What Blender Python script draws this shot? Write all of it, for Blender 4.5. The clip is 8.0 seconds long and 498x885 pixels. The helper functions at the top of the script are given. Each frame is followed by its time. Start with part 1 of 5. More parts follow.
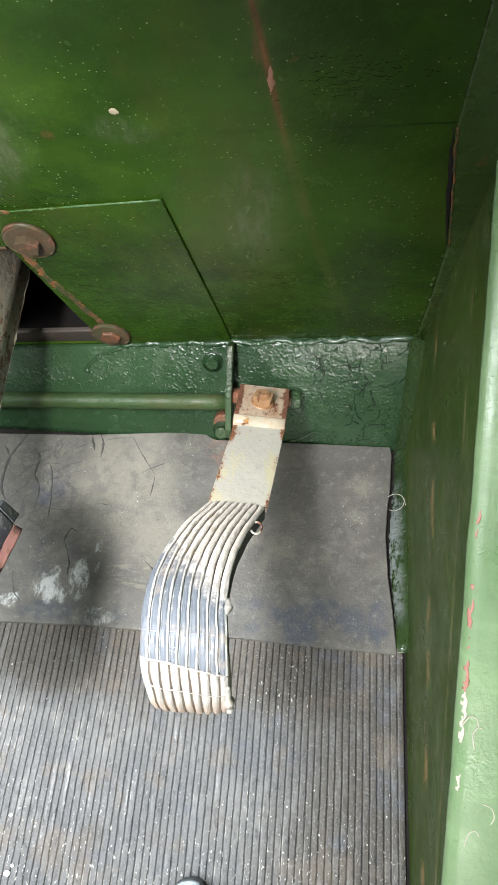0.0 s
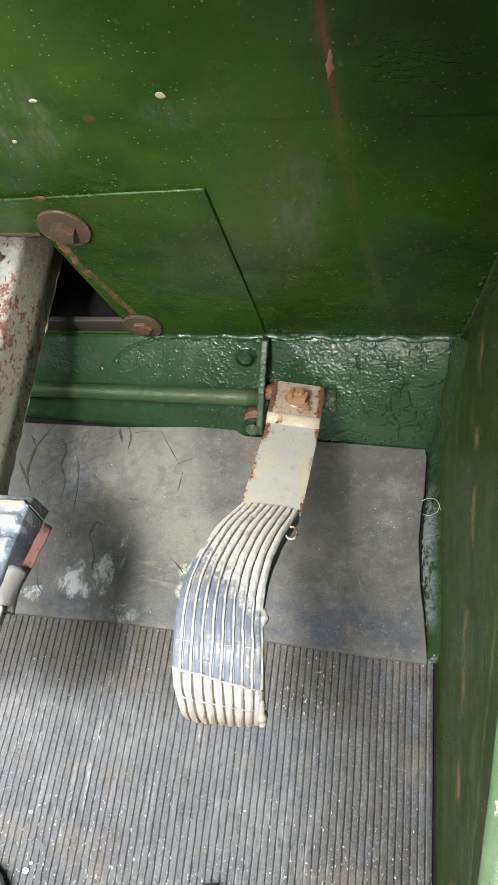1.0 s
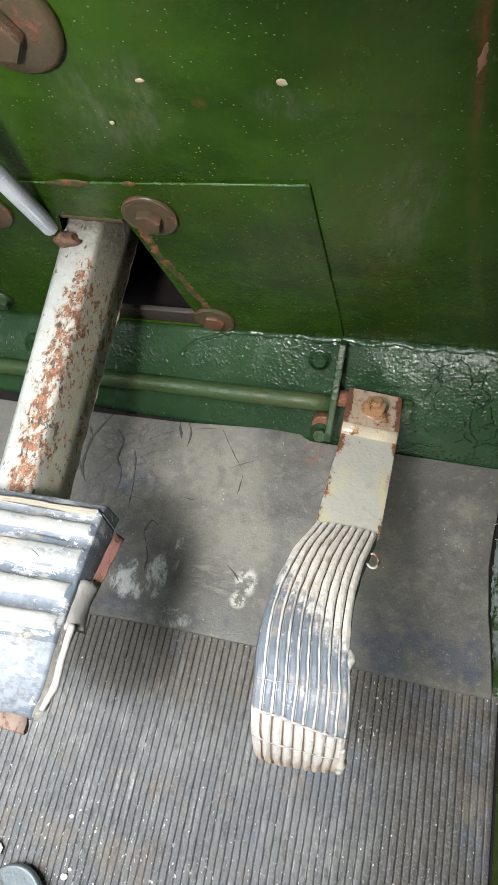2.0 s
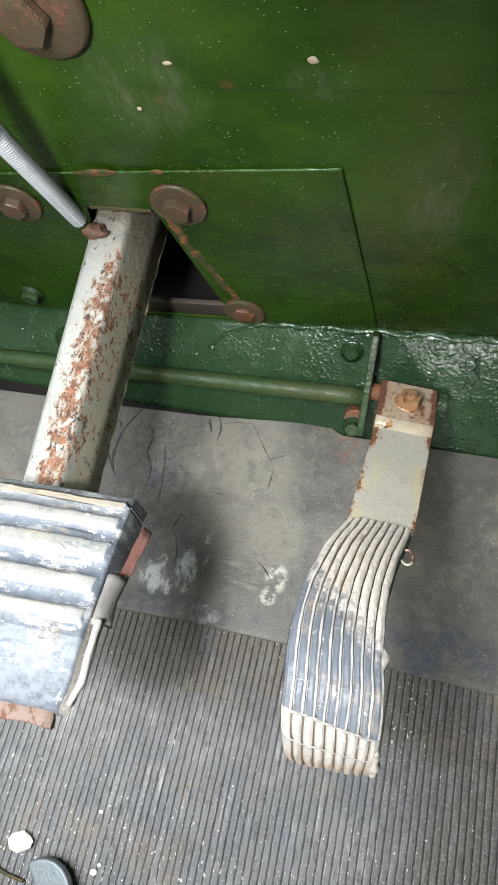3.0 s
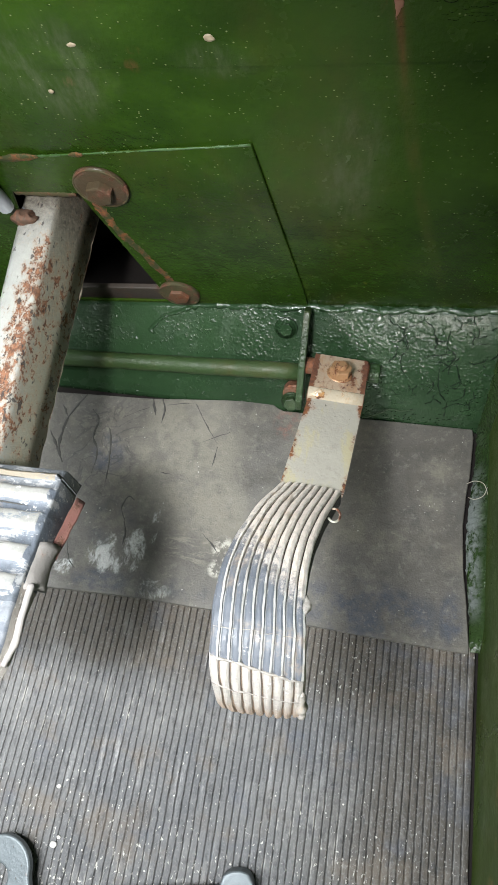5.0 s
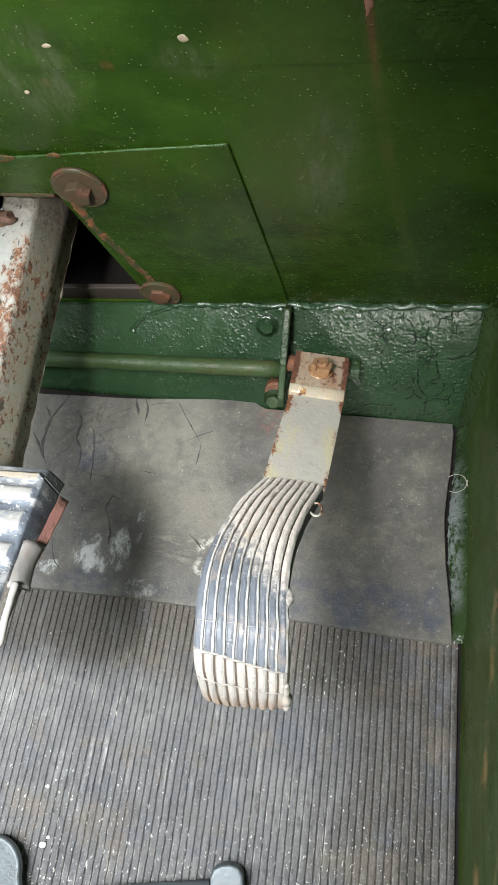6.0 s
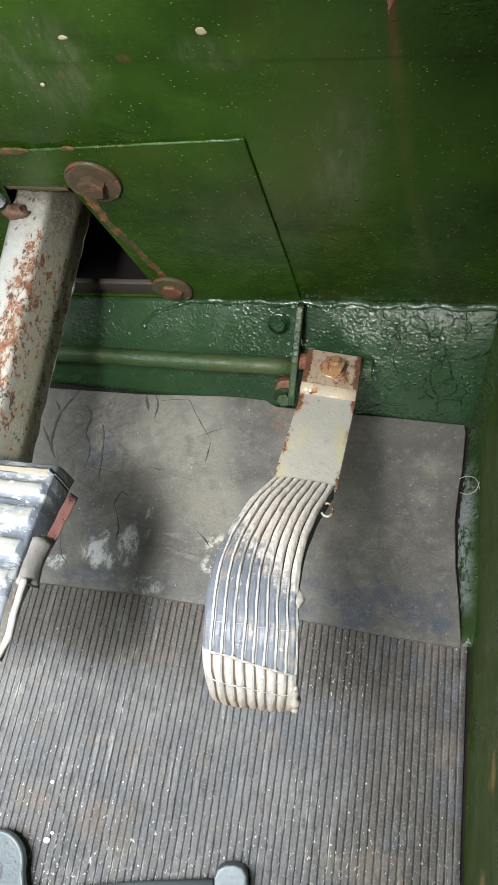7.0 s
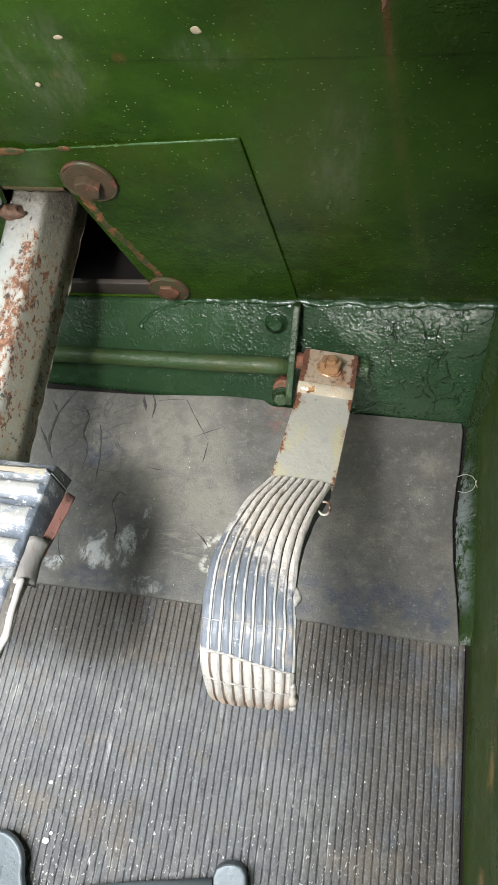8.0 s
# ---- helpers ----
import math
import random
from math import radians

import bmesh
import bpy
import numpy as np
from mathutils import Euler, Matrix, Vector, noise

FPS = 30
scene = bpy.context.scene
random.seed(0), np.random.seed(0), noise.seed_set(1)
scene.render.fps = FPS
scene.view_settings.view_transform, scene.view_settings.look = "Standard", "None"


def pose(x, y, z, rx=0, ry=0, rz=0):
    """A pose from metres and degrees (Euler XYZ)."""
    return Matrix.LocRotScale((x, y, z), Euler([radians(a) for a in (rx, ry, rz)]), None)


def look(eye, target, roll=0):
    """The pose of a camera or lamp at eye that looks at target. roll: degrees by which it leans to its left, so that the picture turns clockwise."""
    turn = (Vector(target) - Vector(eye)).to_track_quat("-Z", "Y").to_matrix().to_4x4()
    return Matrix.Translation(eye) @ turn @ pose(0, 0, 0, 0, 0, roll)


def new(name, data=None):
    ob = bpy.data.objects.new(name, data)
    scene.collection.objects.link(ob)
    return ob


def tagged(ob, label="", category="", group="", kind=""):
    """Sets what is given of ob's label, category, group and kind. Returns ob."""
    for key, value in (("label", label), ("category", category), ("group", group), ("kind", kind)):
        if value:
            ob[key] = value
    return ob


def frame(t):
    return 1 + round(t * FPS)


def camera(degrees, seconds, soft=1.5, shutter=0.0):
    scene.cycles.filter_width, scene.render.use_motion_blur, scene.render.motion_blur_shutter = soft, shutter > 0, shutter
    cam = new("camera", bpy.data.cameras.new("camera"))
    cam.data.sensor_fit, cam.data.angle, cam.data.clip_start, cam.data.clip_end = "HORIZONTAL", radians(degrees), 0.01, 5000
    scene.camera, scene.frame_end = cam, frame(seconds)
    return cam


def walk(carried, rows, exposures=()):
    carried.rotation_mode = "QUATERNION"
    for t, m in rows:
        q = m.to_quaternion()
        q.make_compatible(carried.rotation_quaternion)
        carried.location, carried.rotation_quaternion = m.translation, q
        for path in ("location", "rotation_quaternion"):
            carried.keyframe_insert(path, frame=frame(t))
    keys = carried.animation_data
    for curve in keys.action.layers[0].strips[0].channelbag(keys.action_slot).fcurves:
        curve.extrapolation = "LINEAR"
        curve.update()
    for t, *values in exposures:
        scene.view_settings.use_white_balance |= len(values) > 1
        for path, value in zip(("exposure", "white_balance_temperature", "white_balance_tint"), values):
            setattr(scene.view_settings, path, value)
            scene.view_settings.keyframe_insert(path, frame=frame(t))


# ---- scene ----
cam = camera(41.65, 8.0)
PATH = [
    (0, (0.0350, 0.0066, 0.6766), (-0.0072, 0.2714, 0.1398), -4.56),
    (0.5, (0.0243, 0.0106, 0.6635), (-0.0240, 0.2633, 0.1215), -5.37),
    (1, (0.0167, 0.0222, 0.6652), (-0.0393, 0.2754, 0.1241), -5.88),
    (1.5, (0.0037, 0.0284, 0.6622), (-0.0430, 0.2804, 0.1197), -3.77),
    (1.7, (-0.0165, 0.0434, 0.6545), (-0.0767, 0.2838, 0.1081), -5.08),
    (1.8, (-0.0235, 0.0496, 0.6520), (-0.0936, 0.2851, 0.1046), -6.50),
    (2, (-0.0325, 0.0511, 0.6489), (-0.1082, 0.2842, 0.1012), -6.75),
    (2.2, (-0.0398, 0.0554, 0.6434), (-0.1249, 0.2830, 0.0948), -8.36),
    (3.3, (-0.0214, 0.0480, 0.6376), (-0.1243, 0.2729, 0.0909), -13.27),
    (3.5, (-0.0111, 0.0409, 0.6396), (-0.1066, 0.2671, 0.0921), -12.80),
    (4, (-0.0009, 0.0346, 0.6425), (-0.0848, 0.2630, 0.0940), -11.23),
    (5.5, (0.0053, 0.0313, 0.6433), (-0.0671, 0.2589, 0.0929), -9.67),
    (6, (0.0075, 0.0290, 0.6454), (-0.0583, 0.2592, 0.0952), -8.60),
    (6.5, (0.0068, 0.0293, 0.6444), (-0.0588, 0.2591, 0.0940), -8.57),
    (7, (0.0038, 0.0316, 0.6425), (-0.0679, 0.2578, 0.0914), -9.21),
    (7.5, (0.0038, 0.0315, 0.6425), (-0.0695, 0.2587, 0.0920), -9.40),
    (8, (0.0051, 0.0304, 0.6422), (-0.0654, 0.2575, 0.0913), -9.14),
]
walk(cam, [(t, look(eye, target, roll)) for t, eye, target, roll in PATH],
     [(0, 1.40), (1, 1.18), (1.5, 1.10), (2, 0.94), (3.5, 0.92), (5.5, 0.93), (8, 0.93)])

# ---- light ----
world = bpy.data.worlds.new("sky")
scene.world = world
world.use_nodes = True
SUN_ELEV, SUN_AZ = radians(24), radians(176)
wn = world.node_tree.nodes
sky = wn.new("ShaderNodeTexSky")
sky.sky_type, sky.sun_disc = 'NISHITA', False
sky.sun_elevation, sky.sun_rotation = SUN_ELEV, SUN_AZ
sky.air_density, sky.dust_density = 1.0, 2.5
wn["Background"].inputs["Strength"].default_value = 0.08
world.node_tree.links.new(sky.outputs[0], wn["Background"].inputs["Color"])
# hand-held work light beside the driver's seat
LAMP = (-0.180, -0.015, 0.69)
torch = new("work_light", bpy.data.lights.new("work_light", 'SPOT'))
torch.data.spot_size, torch.data.spot_blend, torch.data.shadow_soft_size = radians(108), 1.0, 0.032
torch.data.energy, torch.data.color = 13.6, (0.985, 0.99, 0.97)
torch.matrix_world = look(LAMP, (-0.355, 0.27, 0.15))
# soft overhead fill, added to lift the shade on floor and pedals
overhead_fill = new("overhead_fill_light", bpy.data.lights.new("overhead_fill_light", 'AREA'))
overhead_fill.data.shape, overhead_fill.data.size, overhead_fill.data.size_y, overhead_fill.data.energy, overhead_fill.data.color = 'RECTANGLE', 0.80, 0.60, 26.0, (0.95, 0.985, 1.0)
overhead_fill.matrix_world = look((-0.50, -0.10, 1.46), (-0.38, 0.0, 0))
sun = new("sun", bpy.data.lights.new("sun", 'SUN'))
sun.data.energy, sun.data.angle, sun.data.color = 1.3, radians(9), (1.0, 0.99, 0.97)
sun.matrix_world = look((0.20, -2.7, 1.25), (0, 0, 0))


# ---- materials ----
class Mat:
    """A node material with a principled shader, and short ways to add nodes."""

    def __init__(self, name, rough=0.5, metal=0.0, spec=0.5):
        self.m = bpy.data.materials.new(name)
        self.m.use_nodes = True
        self.t = self.m.node_tree
        self.b = self.t.nodes["Principled BSDF"]
        self.b.inputs["Roughness"].default_value = rough
        self.b.inputs["Metallic"].default_value = metal
        self.b.inputs["Specular IOR Level"].default_value = spec
        self.co = self.t.nodes.new("ShaderNodeTexCoord").outputs["Object"]
        self.uv = self.co.node.outputs["UV"]

    def link(self, a, b):
        self.t.links.new(a, b)

    def noise(self, scale, detail=4.0, rough=0.6, stretch=(1, 1, 1), shift=(0, 0, 0), dist=0.0, src=None):
        mp = self.t.nodes.new("ShaderNodeMapping")
        mp.inputs["Scale"].default_value, mp.inputs["Location"].default_value = stretch, shift
        self.link(src or self.co, mp.inputs["Vector"])
        n = self.t.nodes.new("ShaderNodeTexNoise")
        n.inputs["Scale"].default_value, n.inputs["Detail"].default_value = scale, detail
        n.inputs["Roughness"].default_value, n.inputs["Distortion"].default_value = rough, dist
        self.link(mp.outputs[0], n.inputs["Vector"])
        return n.outputs["Fac"]

    def voro(self, scale, feature='F1', stretch=(1, 1, 1), shift=(0, 0, 0), rand=1.0):
        mp = self.t.nodes.new("ShaderNodeMapping")
        mp.inputs["Scale"].default_value, mp.inputs["Location"].default_value = stretch, shift
        self.link(self.co, mp.inputs["Vector"])
        n = self.t.nodes.new("ShaderNodeTexVoronoi")
        n.feature = feature
        n.inputs["Scale"].default_value, n.inputs["Randomness"].default_value = scale, rand
        self.link(mp.outputs[0], n.inputs["Vector"])
        return n.outputs["Distance"]

    def ramp(self, fac, lo, hi, a=0.0, b=1.0):
        r = self.t.nodes.new("ShaderNodeMapRange")
        r.interpolation_type = 'SMOOTHSTEP'
        for i, v in zip(range(1, 5), (lo, hi, a, b)):
            r.inputs[i].default_value = v
        self.link(fac, r.inputs[0])
        return r.outputs[0]

    def math(self, op, a, b=0.0):
        n = self.t.nodes.new("ShaderNodeMath")
        n.operation = op
        for i, v in enumerate((a, b)):
            if isinstance(v, (int, float)):
                n.inputs[i].default_value = v
            else:
                self.link(v, n.inputs[i])
        return n.outputs[0]

    def axis(self, name, src=None):
        s = self.t.nodes.new("ShaderNodeSeparateXYZ")
        self.link(src or self.co, s.inputs[0])
        return s.outputs[name]

    def mix(self, fac, a, b):
        n = self.t.nodes.new("ShaderNodeMix")
        n.data_type = 'RGBA'
        for i, v in ((0, fac), (6, a), (7, b)):
            if isinstance(v, (int, float)):
                n.inputs[i].default_value = v
            elif isinstance(v, tuple):
                n.inputs[i].default_value = (*v, 1)
            else:
                self.link(v, n.inputs[i])
        return n.outputs[2]

    def col(self, c):
        if isinstance(c, tuple):
            self.b.inputs["Base Color"].default_value = (*c, 1)
        else:
            self.link(c, self.b.inputs["Base Color"])

    def rough(self, r):
        self.link(r, self.b.inputs["Roughness"])

    def bump(self, *layers):
        """layers: (height, strength, distance in metres)"""
        last = None
        for h, s, d in layers:
            n = self.t.nodes.new("ShaderNodeBump")
            n.inputs["Strength"].default_value, n.inputs["Distance"].default_value = s, d
            self.link(h, n.inputs["Height"])
            if last is not None:
                self.link(last, n.inputs["Normal"])
            last = n.outputs[0]
        self.link(last, self.b.inputs["Normal"])


RUST = (0.23, 0.075, 0.028)
RUST_DARK = (0.085, 0.032, 0.018)


def green_paint(name, base=(0.0215, 0.045, 0.0065), dark=(0.011, 0.027, 0.0035), rough=0.28, lumps=0.5, rust=0.0, specks=0.5, wrinkle=0.0, streak=(1, 1, 1), stain=0.0, marks=None, pebble=0.0, spec=0.5, bristle=(0.25, 1, 1.6)):
    """Brushed gloss paint: two tones, brush marks, dust nibs, faint rust bleeding through, wrinkles."""
    m = Mat(name, rough, spec=spec)
    big = m.noise(6, 5, 0.6, streak)
    brush = m.noise(42, 6, 0.7, tuple(v * w for v, w in zip(streak, bristle)))
    fine = m.noise(85, 5, 0.65)
    c = m.mix(m.ramp(big, 0.34, 0.66), dark, base)
    c = m.mix(m.ramp(brush, 0.48, 0.75, 0, 0.30), c, tuple(1.6 * v for v in base))
    c = m.mix(m.ramp(fine, 0.5, 0.75, 0, 0.30), c, tuple(0.45 * v for v in base))
    if stain:
        st = m.math('MULTIPLY', m.ramp(m.noise(11, 6, 0.7, (1, 1, 0.6), (7, 3, 2)), 0.50, 0.72), stain)
        c = m.mix(st, c, (0.055, 0.045, 0.012))
        st2 = m.ramp(m.noise(33, 7, 0.75, shift=(2, 8, 5)), 0.66, 0.74, 0, stain)
        c = m.mix(st2, c, RUST)
    if rust:
        rm = m.ramp(m.noise(18, 8, 0.75), 0.72 - 0.2 * rust, 0.76 - 0.2 * rust)
        c = m.mix(rm, c, m.mix(m.noise(150, 3), RUST_DARK, RUST))
    nib = m.voro(105, stretch=(0.7, 1, 1))
    pick = m.ramp(m.noise(38, 3, 0.7, shift=(3, 1, 7)), 0.68 - 0.2 * specks, 0.76 - 0.2 * specks)
    nibs = m.math('MULTIPLY', m.ramp(nib, 0.04, 0.18, 1, 0), pick)
    # dust nibs, their glints also painted in as pale tips and motes
    tip = m.math('MULTIPLY', m.ramp(nib, 0.020, 0.062, 1, 0), pick)
    c = m.mix(m.math('MULTIPLY', tip, 0.9), c, (0.25, 0.29, 0.17))
    mote = m.math('MULTIPLY', m.ramp(m.voro(250, stretch=(0.8, 1, 1), shift=(3, 3, 3)), 0.06, 0.17, 1, 0), m.ramp(m.noise(48, 4, 0.75, shift=(5, 2, 2)), 0.67 - 0.2 * specks, 0.75 - 0.2 * specks))
    c = m.mix(m.math('MULTIPLY', mote, 0.8), c, (0.19, 0.22, 0.11))
    if marks:
        c = marks(m, c)
    layers = [(m.noise(34, 3, 0.5, streak), 0.35 * lumps, 0.004), (brush, 0.25 * lumps, 0.0008), (m.noise(240, 4, 0.6), 0.45 * lumps, 0.0012), (m.noise(520, 3, 0.6), 0.30 * lumps, 0.0008), (nibs, 0.35, 0.0008), (mote, 0.5, 0.0008)]
    if wrinkle:
        zone = m.ramp(m.noise(20, 3, 0.5, shift=(1, 6, 3)), 0.40, 0.62, 0.15, 1)
        if pebble:
            zone = m.math('MULTIPLY', zone, m.math('MULTIPLY', m.ramp(m.axis("X"), -0.07, -0.02, 1, 1 - pebble), m.ramp(m.axis("X"), -0.13, -0.06, 0.22, 1)))
        wr = m.math('MULTIPLY', m.noise(200, 3, 0.5), zone)
        drops = m.math('MULTIPLY', m.ramp(m.noise(230, 2, 0.5, shift=(8, 8, 2)), 0.56, 0.68), m.ramp(m.noise(30, 3, shift=(9, 2, 2)), 0.45, 0.6))
        cell = m.math('MULTIPLY', m.ramp(m.voro(310, 'SMOOTH_F1', (0.8, 1, 1)), 0.1, 0.5, 1, 0), zone)
        layers += [(wr, wrinkle, 0.0016), (cell, wrinkle, 0.0014), (drops, wrinkle, 0.0010)]
    m.col(c)
    m.rough(m.ramp(m.noise(30, 4), 0.3, 0.75, rough * 0.75, rough * 1.5))
    m.bump(*layers)
    return m.m


def rusty_steel(name, base, rust=0.5, rough=0.5, metal=0.0, scale=40, rustc=RUST, stretch=(1, 0.6, 1), edge=0.0, stain=None):
    """Painted or bare steel with rust breaking through; edge: rust that creeps in from the sides (U of 0 and 1)."""
    m = Mat(name, rough, metal)
    c = m.mix(m.noise(scale * 0.4, 4), tuple(0.72 * v for v in base), base)
    c = m.mix(m.ramp(m.noise(scale * 2.2, 5, 0.7), 0.52, 0.75, 0, 0.5), c, tuple(0.55 * v for v in base))
    if stain:
        c = m.mix(m.ramp(m.noise(scale * 0.5, 5, 0.65, (1.6, 0.5, 1), (3, 3, 1)), 0.52, 0.64, 0, 0.7), c, stain)
    rn = m.noise(scale, 8, 0.72, stretch)
    if edge:
        u = m.math('ABSOLUTE', m.math('SUBTRACT', m.axis("X", m.uv), 0.5))
        rn = m.math('ADD', rn, m.ramp(u, 0.36, 0.5, 0, edge))
    rm = m.ramp(rn, 0.70 - 0.35 * rust, 0.75 - 0.35 * rust)
    c = m.mix(m.ramp(rn, 0.64 - 0.35 * rust, 0.70 - 0.35 * rust, 0, 0.5), c, tuple(0.4 * v + 0.6 * w for v, w in zip(base, rustc)))
    c = m.mix(rm, c, m.mix(m.ramp(m.noise(190, 4), 0.35, 0.65), RUST_DARK, rustc))
    sp = m.math('MULTIPLY', m.ramp(m.noise(330, 3, 0.6, (1, 0.7, 1)), 0.66, 0.72), m.ramp(m.noise(50, 3, shift=(2, 9, 4)), 0.46, 0.56))
    c = m.mix(sp, c, (0.05, 0.035, 0.025))
    m.col(c)
    m.rough(m.ramp(rm, 0, 1, rough, 0.85))
    m.bump((rm, 0.5, 0.0008), (m.noise(300, 4), 0.35, 0.0010), (m.noise(90, 4), 0.25, 0.0012))
    return m.m


def bulkhead_marks(m, c):
    """A rust run down the bulkhead, faint rust smears and paler, greyer patches."""
    x, z = m.axis("X"), m.axis("Z")

    def blob(cx, cz, rx, rz):
        dx, dz = m.math('MULTIPLY', m.math('SUBTRACT', x, cx), 1 / rx), m.math('MULTIPLY', m.math('SUBTRACT', z, cz), 1 / rz)
        return m.ramp(m.math('ADD', m.math('MULTIPLY', dx, dx), m.math('MULTIPLY', dz, dz)), 0.1, 1, 1, 0)

    n = m.noise(55, 6, 0.7, (1.5, 1, 0.5), (4, 4, 1))
    down = m.math('SUBTRACT', 0.42, z)
    mid = m.math('ADD', 0.0085, m.math('ADD', m.math('MULTIPLY', down, 0.18), m.math('MULTIPLY', m.math('MULTIPLY', down, m.math('ABSOLUTE', down)), 0.32)))
    off = m.math('ABSOLUTE', m.math('SUBTRACT', x, mid))
    run = m.math('MULTIPLY', m.ramp(m.math('ADD', off, m.math('MULTIPLY', n, 0.006)), 0.0030, 0.0062, 1, 0), m.ramp(z, 0.360, 0.425))
    faint = m.math('MULTIPLY', m.ramp(off, 0.001, 0.008, 1, 0), m.ramp(z, 0.14, 0.36, 0.2, 0.75))
    haze = m.math('MAXIMUM', blob(-0.093, 0.384, 0.030, 0.016), m.math('MAXIMUM', blob(-0.009, 0.300, 0.030, 0.075), blob(-0.20, 0.37, 0.05, 0.05)))
    c = m.mix(m.math('MULTIPLY', haze, m.ramp(n, 0.4, 0.7, 0.05, 0.42)), c, (0.085, 0.095, 0.06))
    c = m.mix(m.math('MULTIPLY', faint, m.ramp(n, 0.35, 0.65, 0.2, 0.7)), c, (0.060, 0.060, 0.016))
    c = m.mix(m.math('MULTIPLY', run, 0.85), c, m.mix(m.ramp(n, 0.4, 0.6), (0.075, 0.036, 0.014), (0.16, 0.065, 0.026)))
    spots = blob(-0.140, 0.3895, 0.006, 0.004)
    for q in ((-0.1437, 0.378, 0.006, 0.007), (-0.1913, 0.363, 0.007, 0.006), (-0.184, 0.3024, 0.008, 0.006), (0.002, 0.44, 0.006, 0.03)):
        spots = m.math('MAXIMUM', spots, blob(*q))
    return m.mix(m.math('MULTIPLY', spots, m.ramp(n, 0.42, 0.66, 0.0, 0.55)), c, (0.095, 0.042, 0.020))


green_panel = green_paint("green_panel_paint", (0.0240, 0.055, 0.0056), (0.0075, 0.0215, 0.0021), rough=0.20, lumps=0.75, spec=0.22, streak=(0.8, 1, 0.9), stain=0.26, specks=1.0, marks=bulkhead_marks, bristle=(0.8, 1, 1.1))
green_toe = green_paint("green_wrinkled_paint", (0.020, 0.045, 0.019), (0.013, 0.031, 0.0135), 0.22, 0.5, 0.0, 0.3, wrinkle=0.55, pebble=0.25, spec=0.42)
green_side = green_paint("green_side_paint", (0.030, 0.056, 0.011), (0.016, 0.034, 0.006), 0.24, 0.5, 0.0, 0.5, streak=(1, 0.2, 1), stain=0.35)
def side_marks(m, c):
    """Tan and rusty scuffs along the seam of the cab side, grey rubs lower down, a painted-in highlight."""
    y, z = m.axis("Y"), m.axis("Z")
    line = m.math('SUBTRACT', z, m.math('ADD', 0.0705, m.math('MULTIPLY', y, 0.297)))
    n = m.noise(26, 6, 0.7, (1, 0.55, 1.3), (2, 5, 1))
    off = m.math('ABSOLUTE', m.math('ADD', line, m.math('MULTIPLY', m.math('SUBTRACT', n, 0.5), 0.034)))
    band = m.math('MULTIPLY', m.ramp(off, 0.001, 0.012, 1, 0), m.ramp(m.noise(20, 5, 0.7, (1, 1, 1), (9, 1, 4)), 0.47, 0.64))
    c = m.mix(m.math('MULTIPLY', band, 0.9), c, (0.23, 0.155, 0.065))
    spot = m.math('MULTIPLY', m.ramp(off, 0.001, 0.008, 1, 0), m.ramp(m.noise(24, 5, 0.7, (1, 0.8, 1), (1, 7, 4)), 0.60, 0.66))
    c = m.mix(m.math('MULTIPLY', spot, 0.9), c, (0.24, 0.062, 0.028))
    # thin pale streak below the sill: a highlight painted into the side
    top = m.math('ABSOLUTE', m.math('SUBTRACT', line, m.math('ADD', 0.058, m.math('MULTIPLY', y, 0.20))))
    wall_glint = m.math('MULTIPLY', m.ramp(top, 0.001, 0.005, 1, 0), m.ramp(m.noise(30, 5, 0.7, (1, 0.5, 1), (4, 4, 4)), 0.44, 0.60))
    c = m.mix(m.math('MULTIPLY', wall_glint, 0.4), c, (0.22, 0.19, 0.09))
    return m.mix(m.ramp(m.noise(60, 6, 0.75, (1, 0.25, 1), (6, 2, 8)), 0.54, 0.70, 0, 0.6), c, (0.095, 0.125, 0.055))


green_wall = green_paint("green_cab_side_paint", (0.050, 0.078, 0.018), (0.028, 0.050, 0.009), 0.34, 0.7, 0.0, 0.5, streak=(1, 0.35, 1), stain=0.30, marks=side_marks, spec=0.22)
# paler than the other greens: daylight on the sill is put into the colour
green_sill = green_paint("green_sill_lit_paint", (0.15, 0.22, 0.115), (0.11, 0.18, 0.085), 0.34, 0.8, 0.02, 0.8, streak=(1, 0.4, 1), stain=0.10)
green_part = green_paint("green_fitting_paint", (0.022, 0.046, 0.016), (0.010, 0.026, 0.007), 0.46, 1.0, 0.14, 0.2, wrinkle=0.34, stain=0.7)
crack_m = Mat("dark_paint_crack", 0.7, spec=0.1)
crack_m.col((0.004, 0.010, 0.005))
crack_m = crack_m.m
rust_edge = rusty_steel("rusty_edge", (0.026, 0.036, 0.008), 0.50, 0.70, scale=105, rustc=(0.21, 0.075, 0.020))
rust_dull = rusty_steel("dull_brown_rust", (0.050, 0.045, 0.016), 0.5, 0.8, scale=70, rustc=(0.10, 0.045, 0.02))
rust_bolt = rusty_steel("rusted_bolt", (0.11, 0.052, 0.028), 0.55, 0.6, scale=140, rustc=(0.17, 0.062, 0.026))
gold_bolt = rusty_steel("yellowed_bolt", (0.36, 0.21, 0.11), 0.46, 0.30, 0.25, scale=150, rustc=(0.20, 0.080, 0.035))
brown_washer = rusty_steel("brown_washer", (0.062, 0.046, 0.027), 0.42, 0.34, scale=75, rustc=(0.105, 0.045, 0.024))
grey_arm = rusty_steel("chipped_grey_paint", (0.36, 0.355, 0.30), 0.44, 0.42, scale=95, rustc=(0.26, 0.09, 0.04), stretch=(1, 0.55, 1))


